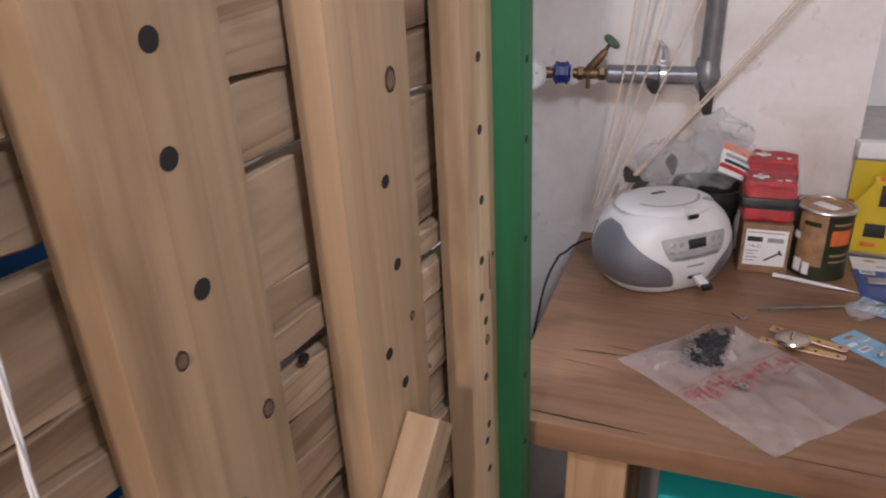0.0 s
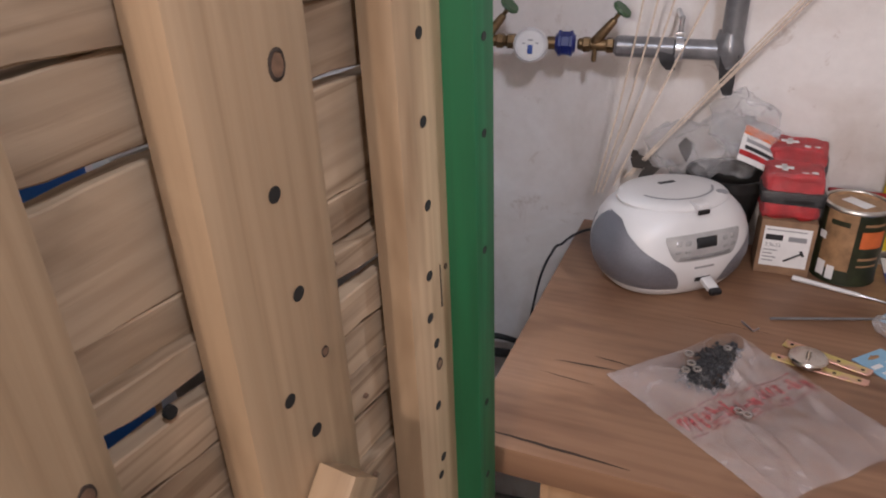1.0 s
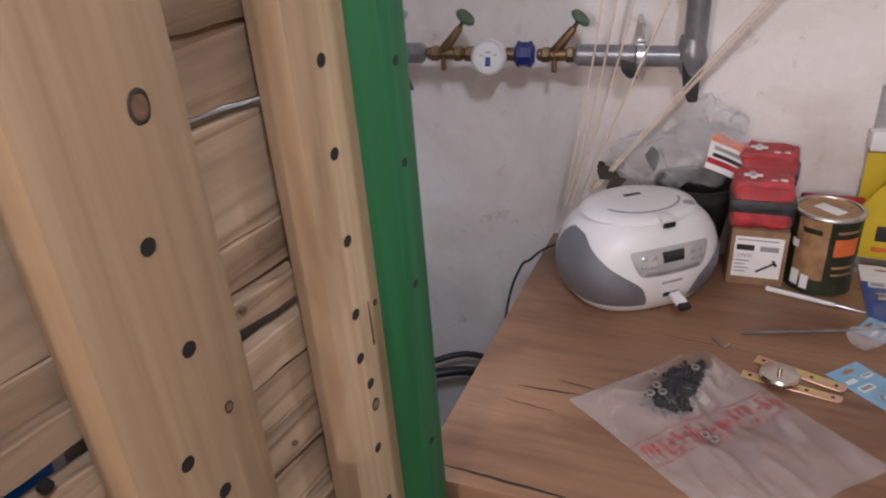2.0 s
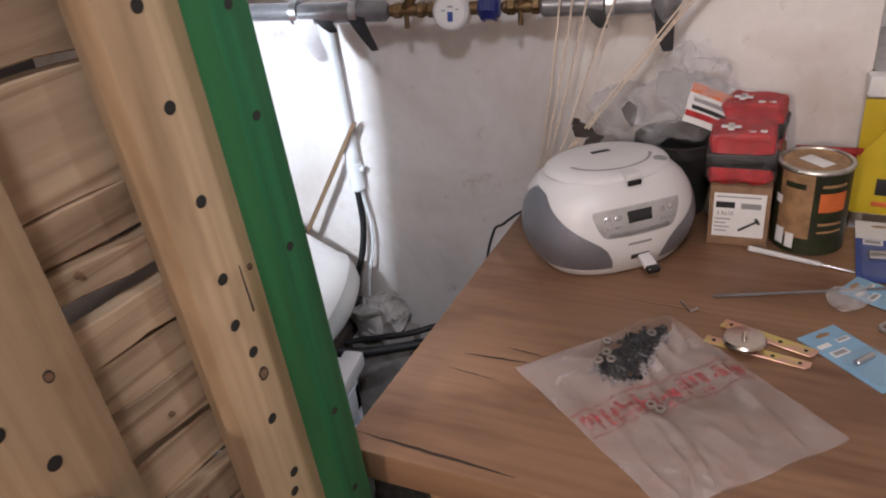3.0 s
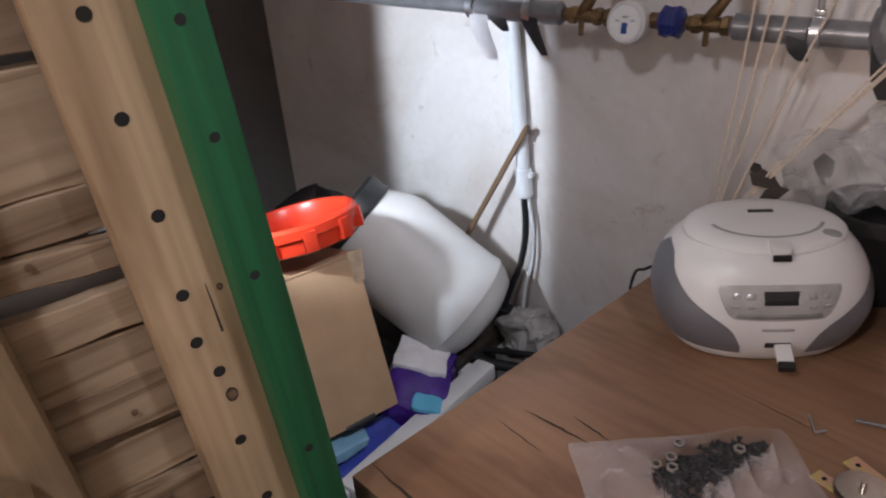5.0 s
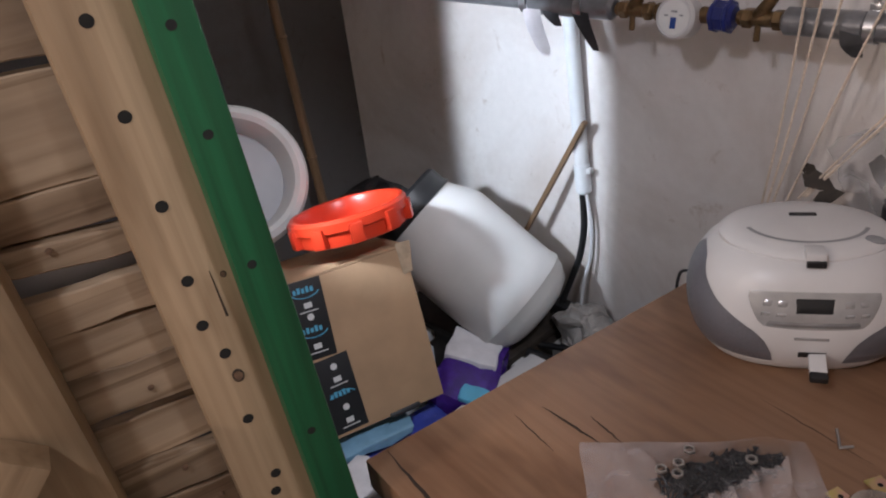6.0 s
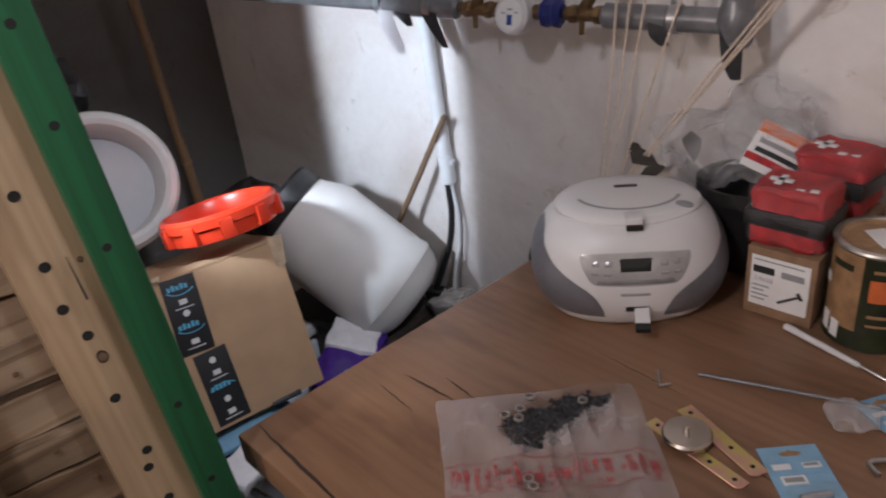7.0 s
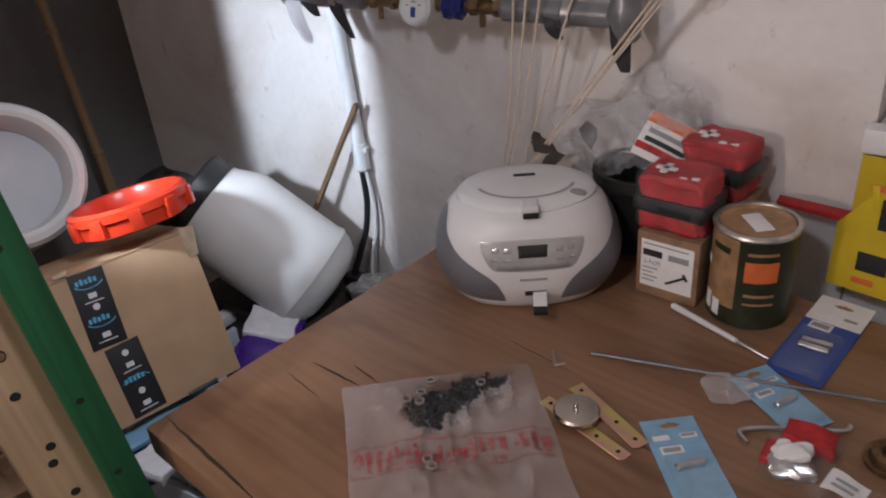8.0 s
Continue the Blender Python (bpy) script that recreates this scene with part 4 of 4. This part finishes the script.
# ---- right end of the bench ----
box = thing("screw_carton", pose(0.469, 1.252, 0.7502, 0, 0, -6), "small brown screw carton with white label", "cardboard box")
part("carton_body", block((0, 0, 0), (0.08, 0.072, 0.09), 0.0015), M_CARD3, box)
label = part("label", block((0.006, -0.0010, 0.014), (0.074, -0.0002, 0.080), 0.0003), M_PAPER, box, "white printed label")
part("print_block", block((0.009, -0.0016, 0.058), (0.034, -0.001, 0.067), 0), M_INK, label)
part("print_block", block((0.042, -0.0016, 0.058), (0.068, -0.001, 0.066), 0), M_INKGREY, label)
for z, w in ((0.074, 0.058), (0.040, 0.02), (0.034, 0.014), (0.028, 0.02), (0.022, 0.016)):
    part("print_line", block((0.009, -0.0016, z), (0.009 + w, -0.001, z + 0.0018), 0), M_INKGREY, label)
screw = part("screw_picture", block((-0.015, -0.0016, -0.0016), (0.014, -0.001, 0.0016), 0), M_INK, label, "", pose(0.053, 0, 0.032, 0, -33, 0))
part("screw_head", block((0.012, -0.0016, -0.005), (0.016, -0.001, 0.005), 0), M_INK, screw)
cu = bpy.data.curves.new("size_text", "FONT")
cu.body, cu.size, cu.extrude = "3,9x35", 0.0085, 0.0002
txt = new("size_text", cu)
dg = bpy.context.evaluated_depsgraph_get()
me = bpy.data.meshes.new_from_object(txt.evaluated_get(dg))
bpy.data.objects.remove(txt)
txt = new("size_text", me)
me.materials.append(M_INKGREY)
txt.parent, txt.matrix_basis = label, pose(0.010, -0.0014, 0.047, 90, 0, 0)


def pouch(m, label):
    p = thing("first_aid_pouch", m, label, "pouch", "red pouches")
    bm = block((-0.042, -0.032, 0), (0.042, 0.032, 0.074), 0.012, 4)
    bmesh.ops.subdivide_edges(bm, edges=bm.edges[:], cuts=4, use_grid_fill=True)
    crumple(bm, 0.0055, 55, m.translation.x * 9)
    part("pouch_body", bm, M_RED, p)
    part("pouch_band", crumple(block((-0.0455, -0.0355, 0.026), (0.0455, 0.0355, 0.046), 0.004, 2), 0.002, 60), M_BLACK, p, "black zip band")
    part("buckle", block((-0.012, -0.037, 0.030), (0.03, -0.0335, 0.038), 0.001), M_BLACK, p)
    part("cross", merged(block((-0.03, -0.009, 0.0745), (-0.004, -0.001, 0.0764), 0.0004), block((-0.021, -0.018, 0.0745), (-0.013, 0.008, 0.0764), 0.0004)), M_PAPER, p, "white cross print")
    part("print_spot", merged(*[block((x, y, 0.0742), (x + 0.009, y + 0.007, 0.0755), 0.0004) for x, y in ((0.006, -0.024), (0.02, -0.021))]), M_PAPER, p)
    part("pouch_film", crumple(block((-0.045, -0.037, 0.004), (0.045, 0.036, 0.079), 0.012, 3), 0.003, 50, 5), M_THIN, p, "clear film wrapping")


pouch(pose(0.509, 1.282, 0.8405, 0, 0, -6), "red first aid pouch wrapped in clear film")
pouch(pose(0.531, 1.374, 0.852, 0, 0, -14), "red first aid pouch on a stacked carton")
sup = thing("stacked_carton", pose(0.494, 1.338, 0.7502, 0, 0, -8), "plain brown carton under the pouch", "cardboard box")
part("carton_body", block((0, 0, 0), (0.08, 0.075, 0.101), 0.0015), M_CARD3, sup)
leaflet = thing("leaflet", pose(0.468, 1.352, 0.914, 52, 26, 12) @ Matrix.Diagonal((0.84, 1.3, 1, 1)), "white and orange folded leaflet on the pouches", "leaflet")
part("leaflet_sheet", sheet(10, 6, (-0.045, -0.024, 0), (0.09, 0, 0), (0, 0.048, 0), lambda u, v: 0.004 * math.sin(3 * u)), M_PAPER, leaflet)


def leaflet_band(y, h, material, x=-0.0445, w=0.089):
    part("leaflet_print", sheet(10, 1, (x, y, 0.0007), (w, 0, 0), (0, h, 0), lambda u, v: 0.004 * math.sin(3 * (x + 0.045 + w * u) / 0.09)), material, leaflet)


leaflet_band(0.012, 0.0115, M_TINORANGE)
leaflet_band(0.002, 0.005, M_INKGREY, -0.036, 0.066)
leaflet_band(-0.007, 0.005, M_INK, -0.036, 0.066)
leaflet_band(-0.0165, 0.007, M_RED)

tin = thing("paint_tin", pose(0.603, 1.272, 0.7502, 0, 0, 0), "olive and tan printed paint tin", "paint tin")
TR = 0.047
part("tin_body", lathe([(0, 0), (TR - 0.001, 0), (TR + 0.0008, 0.002), (TR, 0.005), (TR, 0.117), (TR + 0.001, 0.119), (0, 0.119)], 56), M_TINGREEN, tin)
part("tin_rim", lathe([(TR - 0.006, 0.117), (TR + 0.0015, 0.1175), (TR + 0.0025, 0.12), (TR + 0.0015, 0.1225), (TR - 0.004, 0.123), (TR - 0.006, 0.117)], 56), M_TIN, tin, "bare metal rim")
lidm = part("tin_lid", lathe([(0, 0.1195), (TR - 0.012, 0.1195), (TR - 0.010, 0.121), (TR - 0.0055, 0.1215)], 48), M_TINBROWN, tin, "tan metal lid")
part("lid_sticker", block((-0.011, -0.022, 0.1198), (0.011, 0.02, 0.1206), 0.0003), M_PAPER, lidm, "white sticker", pose(0, 0, 0, 0, 0, 38))


def band(name, a0, a1, z0, z1, grow, material, parent):
    bm = bmesh.new()
    n = 16
    a = [(radians(a0 + (a1 - a0) * i / n)) for i in range(n + 1)]
    lo = [bm.verts.new(((TR + grow) * math.cos(t), (TR + grow) * math.sin(t), z0)) for t in a]
    hi = [bm.verts.new(((TR + grow) * math.cos(t), (TR + grow) * math.sin(t), z1)) for t in a]
    for i in range(n):
        bm.faces.new((lo[i], lo[i + 1], hi[i + 1], hi[i]))
    part(name, bm, material, parent)


band("tan_panel", 205, 262, 0.025, 0.118, 0.0004, M_TINBROWN, tin)
band("orange_panel", 272, 318, 0.065, 0.092, 0.0004, M_TINORANGE, tin)
band("print_line", 274, 316, 0.045, 0.049, 0.0004, M_TINBROWN, tin)
band("print_line", 274, 316, 0.034, 0.037, 0.0004, M_TINBROWN, tin)
band("print_line", 274, 316, 0.1, 0.104, 0.0004, M_TINBROWN, tin)
band("brand_bar", 216, 250, 0.096, 0.104, 0.0008, M_TINGREEN, tin)
band("white_spot", 196, 212, 0.068, 0.08, 0.0008, M_PAPER, tin)
band("white_spot", 205, 222, 0.01, 0.034, 0.0008, M_PAPER, tin)
band("white_spot", 226, 240, 0.008, 0.03, 0.0008, M_PAPER, tin)

rb = thing("flat_bag", pose(0.60, 1.40, 0.7502, 0, 0, -8), "clear bag with a red edge against the wall", "bag")
part("bag_film", crumple(block((0, 0, 0), (0.085, 0.02, 0.083), 0.006, 3), 0.004, 50), M_THIN, rb)
part("bag_edge", crumple(block((-0.002, -0.002, 0.08), (0.09, 0.02, 0.087), 0.002), 0.003, 60), M_RED, rb, "red zip edge")

hold = thing("yellow_display_box", pose(0.676, 1.374, 0.7502, 0, 0, -12), "yellow cardboard display box with cut-outs", "display box")
front = slab([(0, 0), (0.16, 0), (0.16, 0.165), (0.05, 0.155), (0.024, 0.12), (0, 0.085)], 0.0015)
bmesh.ops.transform(front, matrix=pose(0, 0, 0, 90, 0, 0), verts=front.verts)
part("front_card", front, M_YELLOW, hold)
part("side_card", block((0, 0, 0), (0.0015, 0.045, 0.085), 0), M_YELLOW, hold)
part("back_card", block((0, 0.044, 0), (0.16, 0.0455, 0.16), 0), M_YELLOW, hold)
part("base_card", block((0, 0, 0), (0.16, 0.045, 0.0015), 0), M_YELLOW, hold)
# solid black blocks on the card paint the shade of its openings
for x0, z0, x1, z1 in ((0.03, 0.03, 0.065, 0.056), (0.045, 0.09, 0.1, 0.13), (0.085, 0.03, 0.14, 0.056)):
    part("cut_out", block((x0, -0.0022, z0), (x1, -0.0008, z1), 0.0006), M_INK, hold, "black block painting the shade in a cut-out")
for x0, z0 in ((0.028, 0.012), (0.03, 0.138)):
    part("red_mark", block((x0, -0.0025, z0), (x0 + 0.026, -0.0012, z0 + 0.008), 0.0005), M_TINORANGE, hold)
part("strip", block((0.06, -0.0032, 0.1), (0.068, -0.0022, 0.135), 0.0005), M_YELLOW, hold, "", pose(0, 0, 0, 0, -12, 0))

# ---- loose things on the bench top ----
TOPZ = 0.7503
bag = thing("screw_bag", pose(0, 0, TOPZ), "flat frosted plastic bag with red print", "plastic bag")
C0 = Vector((0.249, 0.922, 0))
EX, EY = Vector((0.168, 0.128, 0)), Vector((0.172, -0.198, 0))


def wrinkle(u, v):
    p, a, b = C0 + EX * u + EY * v, Vector((0.362, 0.921, 0)), Vector((0.402, 1.005, 0))
    s = max(0.0, min(1.0, (p - a).dot(b - a) / (b - a).length_squared))
    heap_up = 0.0185 * math.exp(-((p - a.lerp(b, s)).length / 0.03) ** 2.4)
    d = 0.5 - max(abs(u - 0.5), abs(v - 0.5))
    return heap_up + 0.0016 + 0.0055 * min(1, d * 6) * (0.5 + noise.noise((u * 4, v * 5, 1.5)) + 0.5 * abs(noise.noise((u * 9, v * 11, 4)))) + 0.006 * min(1, d * 9) * (max(0.0, 0.32 - abs(noise.noise((u * 6 + 1.5 * v, v * 2.2 - u, 7)))) / 0.32) ** 2.5 + 0.001 * abs(noise.noise((u * 30, v * 30, 0)))


top_film = sheet(96, 104, C0, EX, EY, wrinkle)
for v in top_film.verts:
    v.co += 0.0055 * Vector((noise.noise((v.co.x * 16, v.co.y * 16, 2)), noise.noise((v.co.x * 16, v.co.y * 16, 8)), 0))
for f in top_film.faces:
    p = f.calc_center_median()
    a, b = Vector((0.362, 0.921, 0)), Vector((0.402, 1.005, 0))
    s = max(0.0, min(1.0, (p - a).dot(b - a) / (b - a).length_squared))
    q = a.lerp(b, s)
    if math.hypot(p.x - q.x, p.y - q.y) < 0.026 - 0.006 * s + 0.006 * noise.noise((p.x * 60, p.y * 60, 0)):
        f.material_index = 1
bag_top = part("bag_top", top_film, M_BAG, bag)
bag_top.data.materials.append(M_CLEAR)
part("bag_bottom", sheet(8, 8, C0, EX, EY, lambda u, v: 0.0004), M_CLEAR, bag)


def on_bag(u, v, up):
    return C0 + EX * u + EY * v + Vector((0, 0, wrinkle(u, v) + up))


pr = random.Random(9)
bm = bmesh.new()


def printed(a, b, c, d):
    n = max(1, int((c - a) / 0.02))
    for k in range(n):
        p, q = a + (c - a) * k / n, a + (c - a) * (k + 1) / n
        bm.faces.new([bm.verts.new(on_bag(x, y, 0.0007)) for x, y in ((p, b), (q, b), (q, d), (p, d))])


for v0, v1 in ((0.402, 0.409), (0.551, 0.558)):
    u = 0.01
    while u < 0.96:
        w = pr.uniform(0.05, 0.16)
        printed(u, v0, min(0.985, u + w), v1)
        u += w + pr.uniform(0.0, 0.03)
# worn, unreadable marks: upright and level strokes in each cell
u = 0.03
while u < 0.93:
    w = pr.uniform(0.028, 0.05)
    for off in (0.0, w - 0.02):
        if pr.random() < 0.85:
            printed(u + off, 0.425 + pr.uniform(0, 0.05), u + off + 0.02, 0.535 - pr.uniform(0, 0.05))
    for v0 in (0.43, 0.473, 0.517):
        if pr.random() < 0.5:
            printed(u + pr.uniform(-0.01, 0.01), v0, u + w * pr.uniform(0.5, 1.1), v0 + 0.022)
    u += w + pr.uniform(0.008, 0.02)
part("red_print", bm, M_REDINK, bag, "band of red printed marks")

heap = thing("screw_heap", pose(0, 0, TOPZ), "heap of black screws inside the bag", "screws")
for k in range(210):
    s = pr.random()
    along_u = Vector((0.362, 0.921, 0)).lerp(Vector((0.402, 1.005, 0)), s)
    r = 0.024 * math.sqrt(pr.random()) * (1.1 - 0.45 * s)
    a = pr.uniform(0, 6.28)
    p = along_u + Vector((r * math.cos(a), r * math.sin(a) * 0.9, 0.004 + 0.011 * (1 - r / 0.028) * pr.random() + 0.002))
    if k == 0:
        screw_me = merged(rod((0, 0, -0.008), (0, 0, 0.006), 0.0012, 6, 0.0014), lathe([(0, 0.0085), (0.0028, 0.0085), (0.0032, 0.0075), (0.0014, 0.005), (0, 0.005)], 8))
        first = part("screw", screw_me, M_SCREW, heap)
        first.location = p
        keep = first.data
    else:
        o = new("screw", keep)
        o.parent = heap
        o.location, o.rotation_euler = p, (pr.uniform(0.9, 2.2), pr.uniform(-0.6, 0.6), pr.uniform(0, 6.28))
for x, y in ((0.350, 0.934), (0.356, 0.922), (0.398, 0.978), (0.349, 0.955), (0.409, 0.862), (0.400, 0.868), (0.342, 0.918)):
    w = thing("nut", pose(x, y, TOPZ + 0.0225 if y > 0.9 else TOPZ + 0.0075), "small zinc nut on the bag", "nut", "zinc nuts")
    part("nut_body", lathe([(0.0038, 0), (0.0058, 0), (0.0058, 0.0025), (0.0038, 0.0025), (0.0038, 0)], 6), M_TIN, w)

hinge = thing("swivel_hinge", pose(0.501, 0.998, TOPZ), "round swivel fitting with yellow zinc arms", "swivel fitting")
part("disc", lathe([(0, 0.004), (0.021, 0.004), (0.0235, 0.0055), (0.0245, 0.0105), (0.0225, 0.013), (0.008, 0.0138), (0, 0.0138)], 40), M_STEEL, hinge, "polished steel disc")
part("bolt", merged(lathe([(0, 0.0125), (0.0045, 0.0125), (0.0045, 0.0145), (0.0028, 0.0145), (0.0028, 0.021), (0, 0.0215)], 14)), M_STEEL, hinge)
for a, cx, cy, half, z, wide in ((-20.6, 0.0125, -0.0105, 0.058, 0.0, 0.0075), (-29.4, 0.0275, 0.0165, 0.0545, 0.0019, 0.009)):
    arm = part("arm", slab([(-half, -wide), (half - 0.004, -wide), (half, -wide * 0.4), (half, wide), (-half, wide)], 0.0017, 0.0003), M_GOLD, hinge, "yellow zinc plated arm", pose(cx, cy, z, 0, 0, a))
    for x in (-half + 0.01, half - 0.011, half - 0.04):
        part("hole", lathe([(0, 0), (0.0024, 0), (0.0024, 0.0003), (0, 0.0003)], 12), M_HOLE_SHADE, arm, "", pose(x, 0, 0.00175))

hook = thing("hex_key", pose(0, 0, TOPZ), "small bent steel hex key on the bench", "hex key")
part("long_arm", rod((0.432, 1.088, 0.0015), (0.4445, 1.064, 0.0015), 0.0014, 6), M_ZINC, hook)
part("short_arm", rod((0.4438, 1.0635, 0.0016), (0.4535, 1.073, 0.0016), 0.0014, 6), M_ZINC, hook)
trod = thing("threaded_rod", pose(0, 0, TOPZ), "long thin grey threaded rod", "rod")
part("rod_body", rod((0.472, 1.102, 0.0024), (0.80, 1.162, 0.0058), 0.0019, 12), M_PIPE, trod)
pen = thing("white_pen", pose(0, 0, TOPZ), "white pencil brush lying on the bench", "pen")
part("handle", rod((0.524, 1.233, 0.0042), (0.612, 1.195, 0.004), 0.0042, 14, 0.0032), M_WHITE, pen)
part("ferrule", rod((0.612, 1.195, 0.004), (0.650, 1.180, 0.0025), 0.0024, 12, 0.0012), M_ZINC, pen)


def blister(m, w, h, label, top_mat, low_mat, bubble):
    c = thing("blister_pack", m, label, "blister pack", "hardware packs")
    outline = [(-w / 2, -h / 2), (w / 2, -h / 2), (w / 2, h / 2), (-w / 2, h / 2)]
    card = part("card", slab(outline, 0.0008), low_mat, c)
    part("card_head", slab([(-w / 2, h * 0.18), (w / 2, h * 0.18), (w / 2, h / 2), (-w / 2, h / 2)], 0.0004), top_mat, c, "", pose(0, 0, 0.0009))
    slot = [(-0.011, 0), (-0.006, 0.003), (-0.002, 0.003), (0, 0.006), (0.002, 0.003), (0.006, 0.003), (0.011, 0), (0.006, -0.003), (-0.006, -0.003)]
    part("hang_slot", slab(slot, 0.0003), M_TINBROWN, c, "cut hanging slot", pose(0, h * 0.41, 0.0014))
    part("print_block", merged(block((-w * 0.35, h * 0.08, 0.0008), (w * 0.05, h * 0.17, 0.0012), 0), block((-w * 0.4, h * 0.24, 0.0013), (-w * 0.1, h * 0.3, 0.0017), 0), block((w * 0.1, h * 0.24, 0.0013), (w * 0.4, h * 0.3, 0.0017), 0)), M_PAPER, c)
    part("print_line", merged(block((-w * 0.31, h * 0.1, 0.0013), (w * 0.0, h * 0.15, 0.0016), 0), block((w * 0.12, h * 0.26, 0.0018), (w * 0.36, h * 0.29, 0.002), 0)), M_INKGREY, c)
    part("bubble", crumple(block((-w * 0.4, -h * 0.46, 0.0008), (w * 0.4, h * 0.02, 0.012), 0.004, 3), 0.001, 60), M_THIN, c, "clear bubble")
    for k in range(bubble):
        part("content", crumple(rod((-w * 0.26, -h * 0.1 - 0.011 * k, 0.0045), (w * 0.26, -h * 0.08 - 0.011 * k, 0.0045), 0.0038, 10), 0.0006, 90), M_ZINC, c, "metal fitting")


blister(pose(0.618, 0.992, TOPZ, 0, 0, 38), 0.056, 0.115, "light blue blister card lying on the bench", M_LBLUE, M_LBLUE, 1)
blister(pose(0.694, 1.245, TOPZ + 0.0012, 0, 0, -10), 0.062, 0.175, "blue and white blister pack with metal fittings", M_PAPER, M_DBLUE, 2)
blister(pose(0.675, 1.118, TOPZ + 0.002, 0, 0, 52), 0.05, 0.1, "pale blue torn blister pack on the bench", M_LBLUE, M_LBLUE, 1)
sq = bmesh.new()
bmesh.ops.create_icosphere(sq, subdivisions=3, radius=1)
for v in sq.verts:
    v.co = Vector((v.co.x * 0.026, v.co.y * 0.02, v.co.z * 0.012))
film3 = link("plastic_scrap", crumple(sq, 0.009, 60, 4), M_FILM, False)
film3.matrix_basis = pose(0.628, 1.098, TOPZ + 0.012, 0, 0, 30)
tagged(film3, "crumpled clear plastic scrap on the bench", "plastic film")
wrench = thing("bent_hook", pose(0.70, 1.078, TOPZ, 0, 0, 24), "long bent steel hook", "hook")
part("wire", tube([(-0.05, -0.022, 0.004), (-0.055, -0.008, 0.004), (-0.045, -0.002, 0.004), (-0.02, 0.0, 0.004), (0.04, 0.0, 0.004), (0.052, 0.006, 0.006)], 0.0027, 10), M_ZINC, wrench)
rbag = thing("parts_bag", pose(0.712, 1.035, TOPZ), "small clear bag with red and white contents", "plastic bag")
part("bag_film", crumple(rounded((-0.03, -0.035, 0.002), (0.03, 0.035, 0.021)), 0.0065, 70), M_THIN, rbag)
part("red_card", crumple(rounded((-0.02, 0.006, 0.013), (0.026, 0.034, 0.0235), 0.002), 0.004, 60), M_RED, rbag)
part("white_piece", crumple(lathe([(0, 0.0), (0.008, 0.0), (0.014, 0.001), (0.017, 0.006), (0.014, 0.012), (0.008, 0.0132), (0, 0.0135)], 28), 0.006, 80), M_PAPER, rbag, "", pose(-0.008, -0.005, 0.0115))
part("metal_piece", crumple(rounded((-0.025, -0.03, 0.004), (0.015, -0.012, 0.017)), 0.006, 90, 4), M_ZINC, rbag)
part("red_card", crumple(rounded((-0.032, -0.02, 0.004), (-0.022, 0.012, 0.013), 0.002), 0.003, 70, 2), M_RED, rbag)
lbag = thing("label_bag", pose(0.752, 1.0, TOPZ, 0, 0, -20), "small clear bag with a pale paper label", "plastic bag")
part("bag_film", crumple(rounded((-0.022, -0.035, 0.001), (0.022, 0.03, 0.012)), 0.004, 70, 3), M_THIN, lbag)
part("paper_label", sheet(8, 6, (-0.018, -0.004, 0.013), (0.034, 0.004, 0), (-0.003, 0.028, 0), lambda u, v: 0.003 * math.sin(4 * u + v)), M_PAPER, lbag, "pale paper label")
part("print_line", merged(*[block((-0.012, y, 0.0165), (0.008, y + 0.003, 0.0172), 0) for y in (0.003, 0.011)]), M_INKGREY, lbag)
part("metal_piece", crumple(rounded((-0.014, -0.03, 0.002), (0.012, -0.012, 0.009), 0.003), 0.003, 90, 6), M_ZINC, lbag)
ring = thing("brass_ring", pose(0.787, 1.078, TOPZ, 0, 0, 10), "dull brass ring fitting on the bench", "ring fitting")
part("ring_body", lathe([(0.012, 0.0), (0.021, 0.0), (0.0225, 0.004), (0.021, 0.012), (0.016, 0.014), (0.012, 0.011), (0.012, 0.0)], 32), M_BRASS, ring)
part("flange", lathe([(0.0225, 0.001), (0.027, 0.001), (0.027, 0.004), (0.0225, 0.0045)], 32), M_BRASS, ring)
